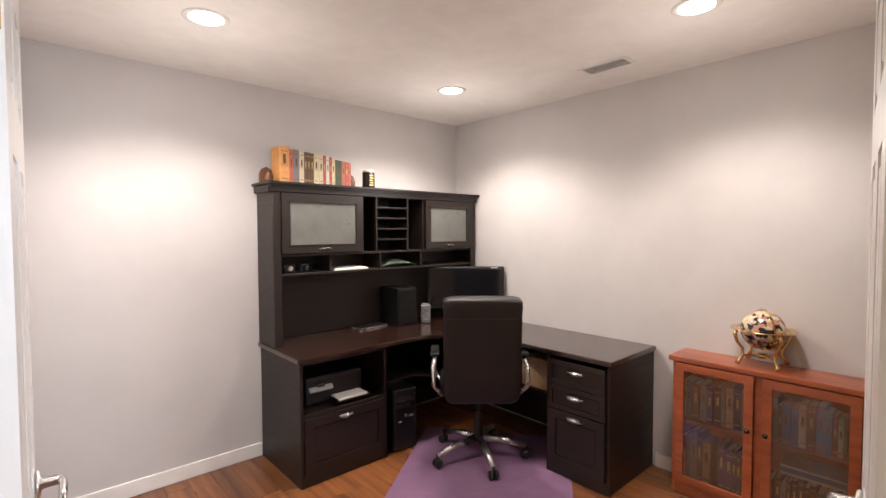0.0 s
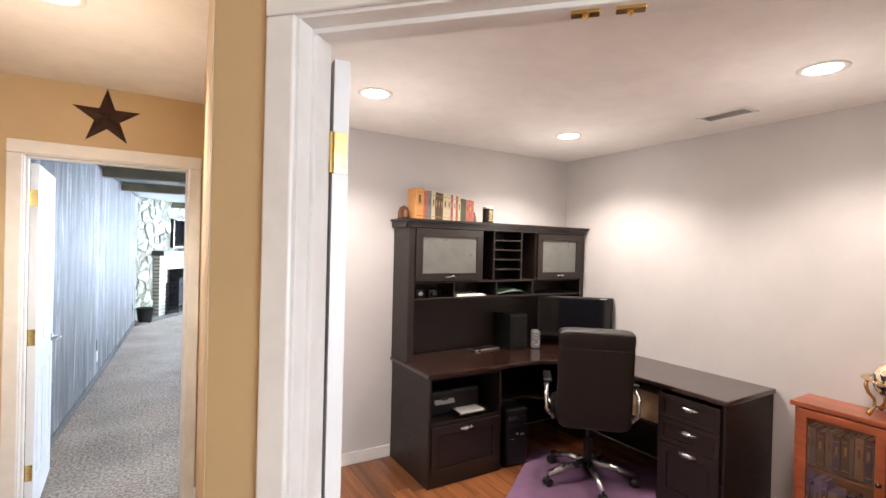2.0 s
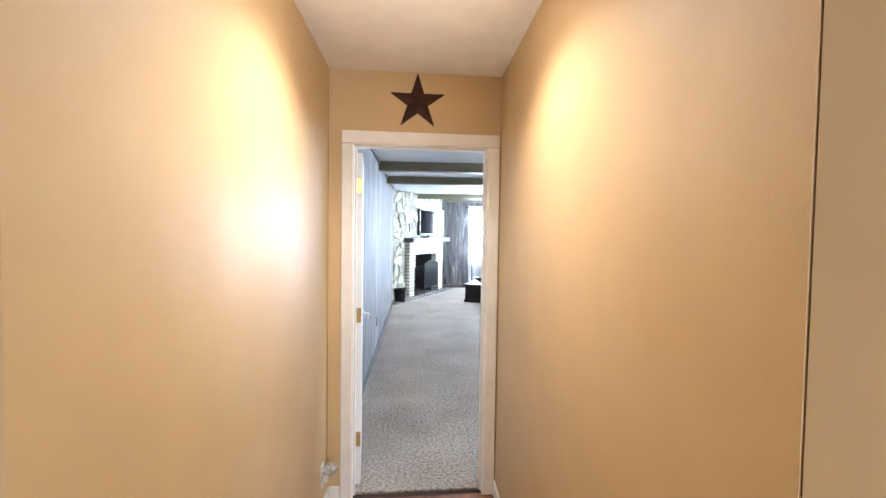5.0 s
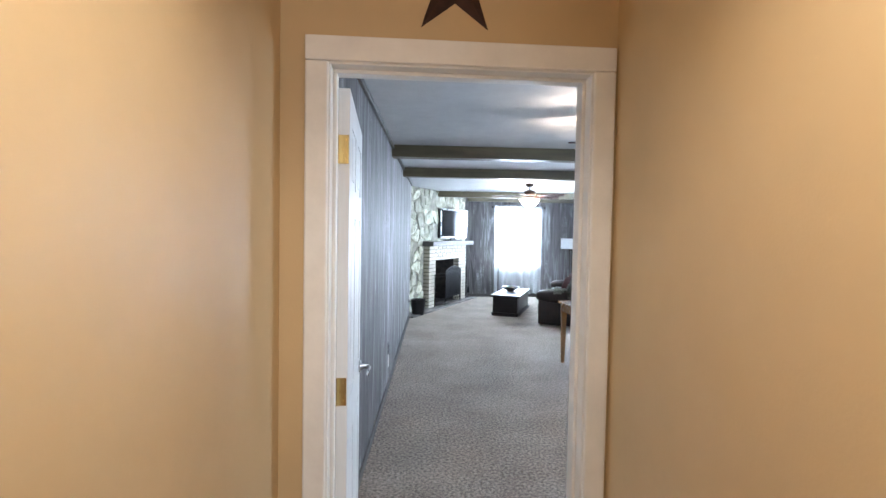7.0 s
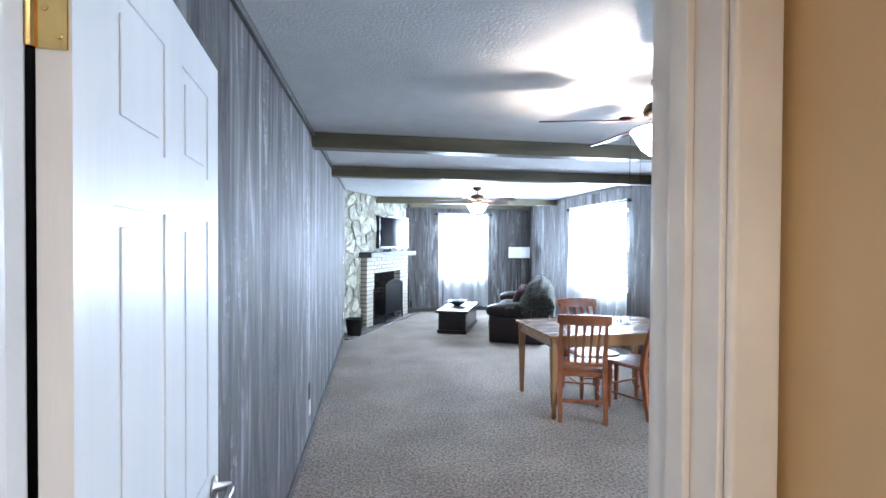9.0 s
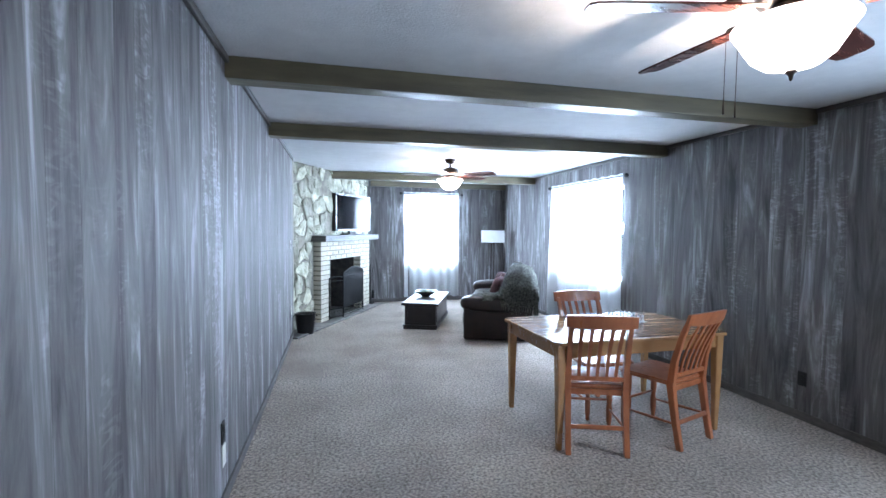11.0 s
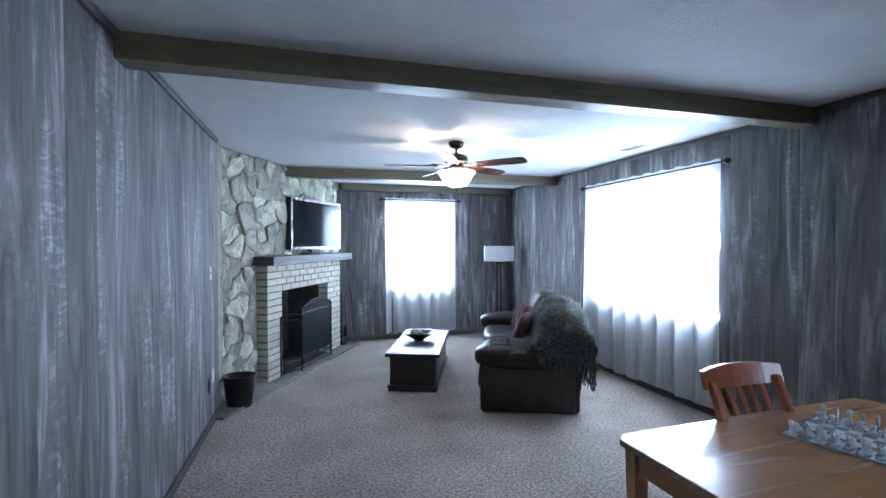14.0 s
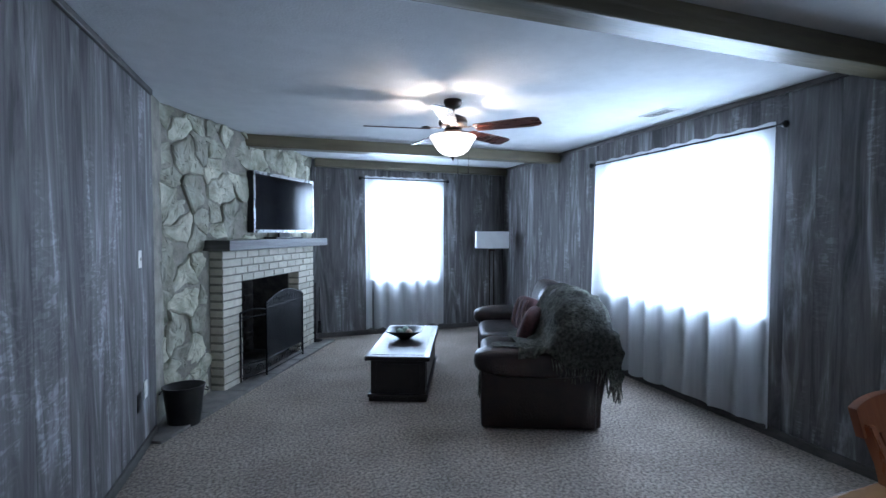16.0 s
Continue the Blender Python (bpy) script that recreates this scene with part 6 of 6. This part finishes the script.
for s in (-1, 1):
    pts = [(s * 0.24, -0.17, 0.47), (s * 0.29, -0.19, 0.53), (s * 0.295, -0.16, 0.64), (s * 0.285, -0.06, 0.685), (s * 0.285, 0.10, 0.67), (s * 0.29, 0.16, 0.60), (s * 0.27, 0.12, 0.49), (s * 0.22, 0.08, 0.45)]
    arm = part("armrest", tube(bmesh.new(), pts, 0.014, 10), SILVER, oc, "curved silver armrest", smooth=True)
    part("arm_pad", rbox(s * 0.285 - 0.028, -0.11, 0.688, s * 0.285 + 0.028, 0.12, 0.712, 0.010, 3), BLACK_PLASTIC, arm)

# ---- bookcase ----
BC = Matrix.Translation((3.272, 1.11, 0))   # x into the wall, y along it
bc = thing("bookcase", "reddish cherry low bookcase with two glazed doors, full of books", "bookcase", BC)
BW, BH, BD = 0.83, 0.785, 0.225
part("top", rbox(-0.018, -0.02, BH - 0.028, BD, BW + 0.02, BH, 0.005), CHERRY, bc)
part("side_panel", rbox(0.002, 0, 0, BD - 0.004, 0.022, BH - 0.028, 0.002), CHERRY, bc)
part("side_panel", rbox(0.002, BW - 0.022, 0, BD - 0.004, BW, BH - 0.028, 0.002), CHERRY, bc)
part("back_panel", boxes((BD - 0.012, 0.022, 0.05, BD - 0.004, BW - 0.022, BH - 0.028)), CHERRY, bc)
part("bottom", rbox(0.004, 0.022, 0.055, BD - 0.012, BW - 0.022, 0.075, 0.002), CHERRY, bc)
part("shelf", rbox(0.022, 0.022, 0.415, BD - 0.012, BW - 0.022, 0.430, 0.002), CHERRY, bc)
part("plinth", rbox(0.004, 0.022, 0, 0.02, BW - 0.022, 0.055, 0.002), CHERRY, bc)
part("centre_stile", rbox(0.0, BW / 2 - 0.018, 0.055, 0.02, BW / 2 + 0.018, BH - 0.028, 0.002), CHERRY, bc)
for y0, y1, hs in ((0.022, BW / 2 - 0.019, 1), (BW / 2 + 0.019, BW - 0.022, -1)):
    z0, z1, r = 0.08, BH - 0.034, 0.042
    d = part("door", joined(rbox(-0.016, y0, z0, 0.0, y1, z0 + r, 0.002), rbox(-0.016, y0, z1 - r, 0.0, y1, z1, 0.002), rbox(-0.016, y0, z0 + r, 0.0, y0 + r, z1 - r, 0.002), rbox(-0.016, y1 - r, z0 + r, 0.0, y1, z1 - r, 0.002)), CHERRY, bc)
    part("glass_panel", boxes((-0.009, y0 + r, z0 + r, -0.006, y1 - r, z1 - r)), CASE_GLASS, d, "clear reflective glass panel")
    ky = y1 - 0.02 if hs > 0 else y0 + 0.02
    part("knob", turn(lathe([(0.005, 0), (0.006, 0.010), (0.012, 0.014), (0.013, 0.020), (0.0005, 0.025)], 16), Matrix.Translation((-0.016, ky, 0.475)) @ Matrix.Rotation(radians(-90), 4, "Y")), BRONZE, d, "round dark bronze knob", smooth=True)


def shelf_books(y0, y1, z, hmin, hmax, colours, seed, lean=0.0):
    rnd = random.Random(seed)
    y = y1 - 0.002
    while y > y0 + 0.05:
        t = rnd.uniform(0.018, 0.042)
        h = rnd.uniform(hmin, hmax)
        c = rnd.choice(colours)
        m = BC @ Matrix.Translation((0.05 + rnd.uniform(0, 0.02), y, z)) @ Matrix.Rotation(radians(-90), 4, "Z")
        if lean:
            m = m @ Matrix.Rotation(radians(lean), 4, "Y")
            h *= 0.95
        book(m, t - 0.001, h, 0.125, c, "standing upright behind the bookcase glass", "books in the bookcase")
        y -= t + (0.006 if lean else 0)
    return y


mixed = ["black", "brown", "tan", "maroon", "grey", "navy", "tan"]
shelf_books(BW / 2 + 0.02, BW - 0.03, 0.431, 0.19, 0.225, mixed, 3)
shelf_books(BW / 2 + 0.20, BW - 0.03, 0.076, 0.24, 0.30, ["black", "grey", "tan", "maroon", "dark green"], 4)
shelf_books(BW / 2 + 0.03, BW / 2 + 0.20, 0.076, 0.22, 0.26, ["purple", "navy", "purple", "black"], 5)
shelf_books(0.06, BW / 2 - 0.03, 0.431, 0.18, 0.225, ["teal", "white", "blue", "teal", "black", "maroon", "blue"], 6)
shelf_books(0.03, BW / 2 - 0.03, 0.076, 0.15, 0.20, ["black", "brown", "navy", "grey", "black"], 7)
for k in range(4):
    thing("book", "%s magazine lying flat on top of the lower books" % ("white", "grey", "blue", "white")[k], "book", BC @ Matrix.Translation((0.05, 0.05, 0.078 + 0.205 + k * 0.012)), "books in the bookcase",
          rbox(0, 0, 0, 0.15, 0.28, 0.011, 0.001, 1), COVERS[("white", "grey", "blue", "white")[k]])

# ---- globe ----
GLM = BC @ Matrix.Translation((0.115, 0.43, BH + 0.0005))
GOLD = material("gold_plating", (0.85, 0.62, 0.28), 0.16, metal=1.0, wear=0.06)
gl = thing("gemstone_globe", "gemstone globe in a polished gold stand with curved legs", "globe", GLM)
land = material("gem_land", (0.62, 0.52, 0.36), 0.15, other=(0.50, 0.26, 0.18), scale=26, detail=1.5, ramp=(0.50, 0.54), wear=0.2, coat=0.5)
ocean = material("gem_ocean", (0.020, 0.018, 0.035), 0.12, wear=0.2, coat=0.5)
sea = part("sphere", blob(0, 0, 0, 0.100, 0.100, 0.100, 2.0, 40, 20), ocean, gl, smooth=True)
sea.location = (0, 0, 0.185)
bm = bmesh.new()
bmesh.ops.create_icosphere(bm, subdivisions=5, radius=0.1006)
drop = [f for f in bm.faces if noise.noise(f.calc_center_median() * 48 + Vector((3, 1, 4))) < -0.10 - 3.0 * f.calc_center_median().z]
bmesh.ops.delete(bm, geom=drop, context="FACES")
ob = part("inlaid_land", bm, land, gl, "inlaid cream, rust and pink stone continents", smooth=True)
ob.location = (0, 0, 0.185)
part("horizon_ring", joined(lathe([(0.112, 0.187), (0.145, 0.187), (0.147, 0.190), (0.145, 0.193), (0.112, 0.193), (0.112, 0.187)], 48)), GOLD, gl, smooth=False)
part("meridian", turn(lathe([(0.1035, -0.003), (0.110, -0.003), (0.110, 0.003), (0.1035, 0.003), (0.1035, -0.003)], 48), Matrix.Translation((0, 0, 0.185)) @ Matrix.Rotation(radians(40), 4, "Z") @ Matrix.Rotation(radians(90), 4, "X")), GOLD, gl)
for k in range(4):
    a = radians(45 + 90 * k)
    e = Vector((math.cos(a), math.sin(a), 0))
    pts = [e * r0 + Vector((0, 0, z)) for r0, z in ((0.132, 0.190), (0.140, 0.165), (0.128, 0.125), (0.100, 0.090), (0.098, 0.055), (0.118, 0.025), (0.128, 0.010))]
    part("leg", tube(bmesh.new(), pts, [0.008, 0.010, 0.008, 0.007, 0.007, 0.010, 0.012], 10), GOLD, gl, "curved gold leg", smooth=True)
    part("stretcher", tube(bmesh.new(), [e * 0.098 + Vector((0, 0, 0.055)), Vector((0, 0, 0.050))], 0.005, 8), GOLD, gl)
part("compass", lathe([(0.0005, 0.040), (0.024, 0.042), (0.028, 0.056), (0.024, 0.064), (0.0005, 0.063)], 20), GOLD, gl, smooth=True)


# ---- floor planks ----
def plank_floor():
    parent = floor_hall
    meshes = {}
    w = 0.125
    rnd = random.Random(8)
    x = -1.0
    while x < 3.50:
        y = 1.3 - rnd.uniform(0, 1.1)
        while y < 3.958:
            L0 = rnd.choice((0.7, 0.95, 1.2))
            ya, yb = max(y, 0.9), min(y + L0, 3.958)
            if x < 0.56:
                yb = min(yb, 4.018)
            if yb - ya > 0.05:
                L1 = round(yb - ya, 2)
                if L1 not in meshes:
                    bm = rbox(0.0008, 0.0008, 0, w - 0.0008, L1 - 0.001, 0.0118, 0.0015, 1)
                    me = bpy.data.meshes.new("plank")
                    bm.to_mesh(me), bm.free()
                    me.materials.append(FLOOR_WOOD)
                    meshes[L1] = me
                ob = new("plank", meshes[L1])
                ob.parent = parent
                ob.location = (x, ya, -0.012)
            y += L0
        x += w


plank_floor()
part("far_planks", boxes((-2.2, -1.5, -0.012, -1.0, 4.0, -0.0003), (-1.0, -1.5, -0.012, 3.5, 0.9, -0.0003)), FLOOR_WOOD, floor_hall, kind="stuff")


# ---- panelling boards ----
def boards(parent, origin, heading, length, z0, z1, seed, gaps=()):
    """Boards along the wall face from origin; the face looks to the left of the heading when side is 1."""
    rnd = random.Random(seed)
    m = Matrix.Translation((*origin, 0)) @ Matrix.Rotation(heading, 4, "Z")
    x = 0.0
    while x < length - 0.01:
        w = min(rnd.choice((0.10, 0.14, 0.19, 0.24, 0.29)), length - x)
        spans = [(z0, z1)]
        for g0, g1, h0, h1 in gaps:
            if x + w > g0 + 0.005 and x < g1 - 0.005:
                spans = [(z0, h0), (h1, z1)]
        for a, b in spans:
            key = (round(w, 3), round(b - a, 3))
            if key not in board_meshes:
                bm = rbox(0.0003, 0, 0, key[0] - 0.0003, 0.0125, key[1], 0.0009, 1)
                me = bpy.data.meshes.new("board")
                bm.to_mesh(me), bm.free()
                me.materials.append(PANEL)
                board_meshes[key] = me
            ob = new("board", board_meshes[key])
            ob.parent = parent
            ob.matrix_world = m @ Matrix.Translation((x, -rnd.uniform(0, 0.0008), a))
        x += w


board_meshes = {}
walls = {o.name: o for o in scene.objects}
boards(walls["wall_living_left"], (left_x(4.10), 4.10), radians(90 - 2.86), 7.2, 0, CEIL, 31)
boards(walls["wall_living_far"], (1.12, FAR - 0.0125), 0, RIGHT - 1.14, 0, CEIL, 32, gaps=((W1[0] - 1.12, W1[1] - 1.12, W1[2], W1[3]),))
boards(walls["wall_living_right"], rp(RIGHT - 0.0125, FAR - 0.013), radians(-92.1), FAR - 4.14, 0, CEIL, 33, gaps=((FAR - W2[1], FAR - W2[0], W2[2], W2[3]), (FAR - W4[1], FAR - W4[0], W2[2], W2[3])))
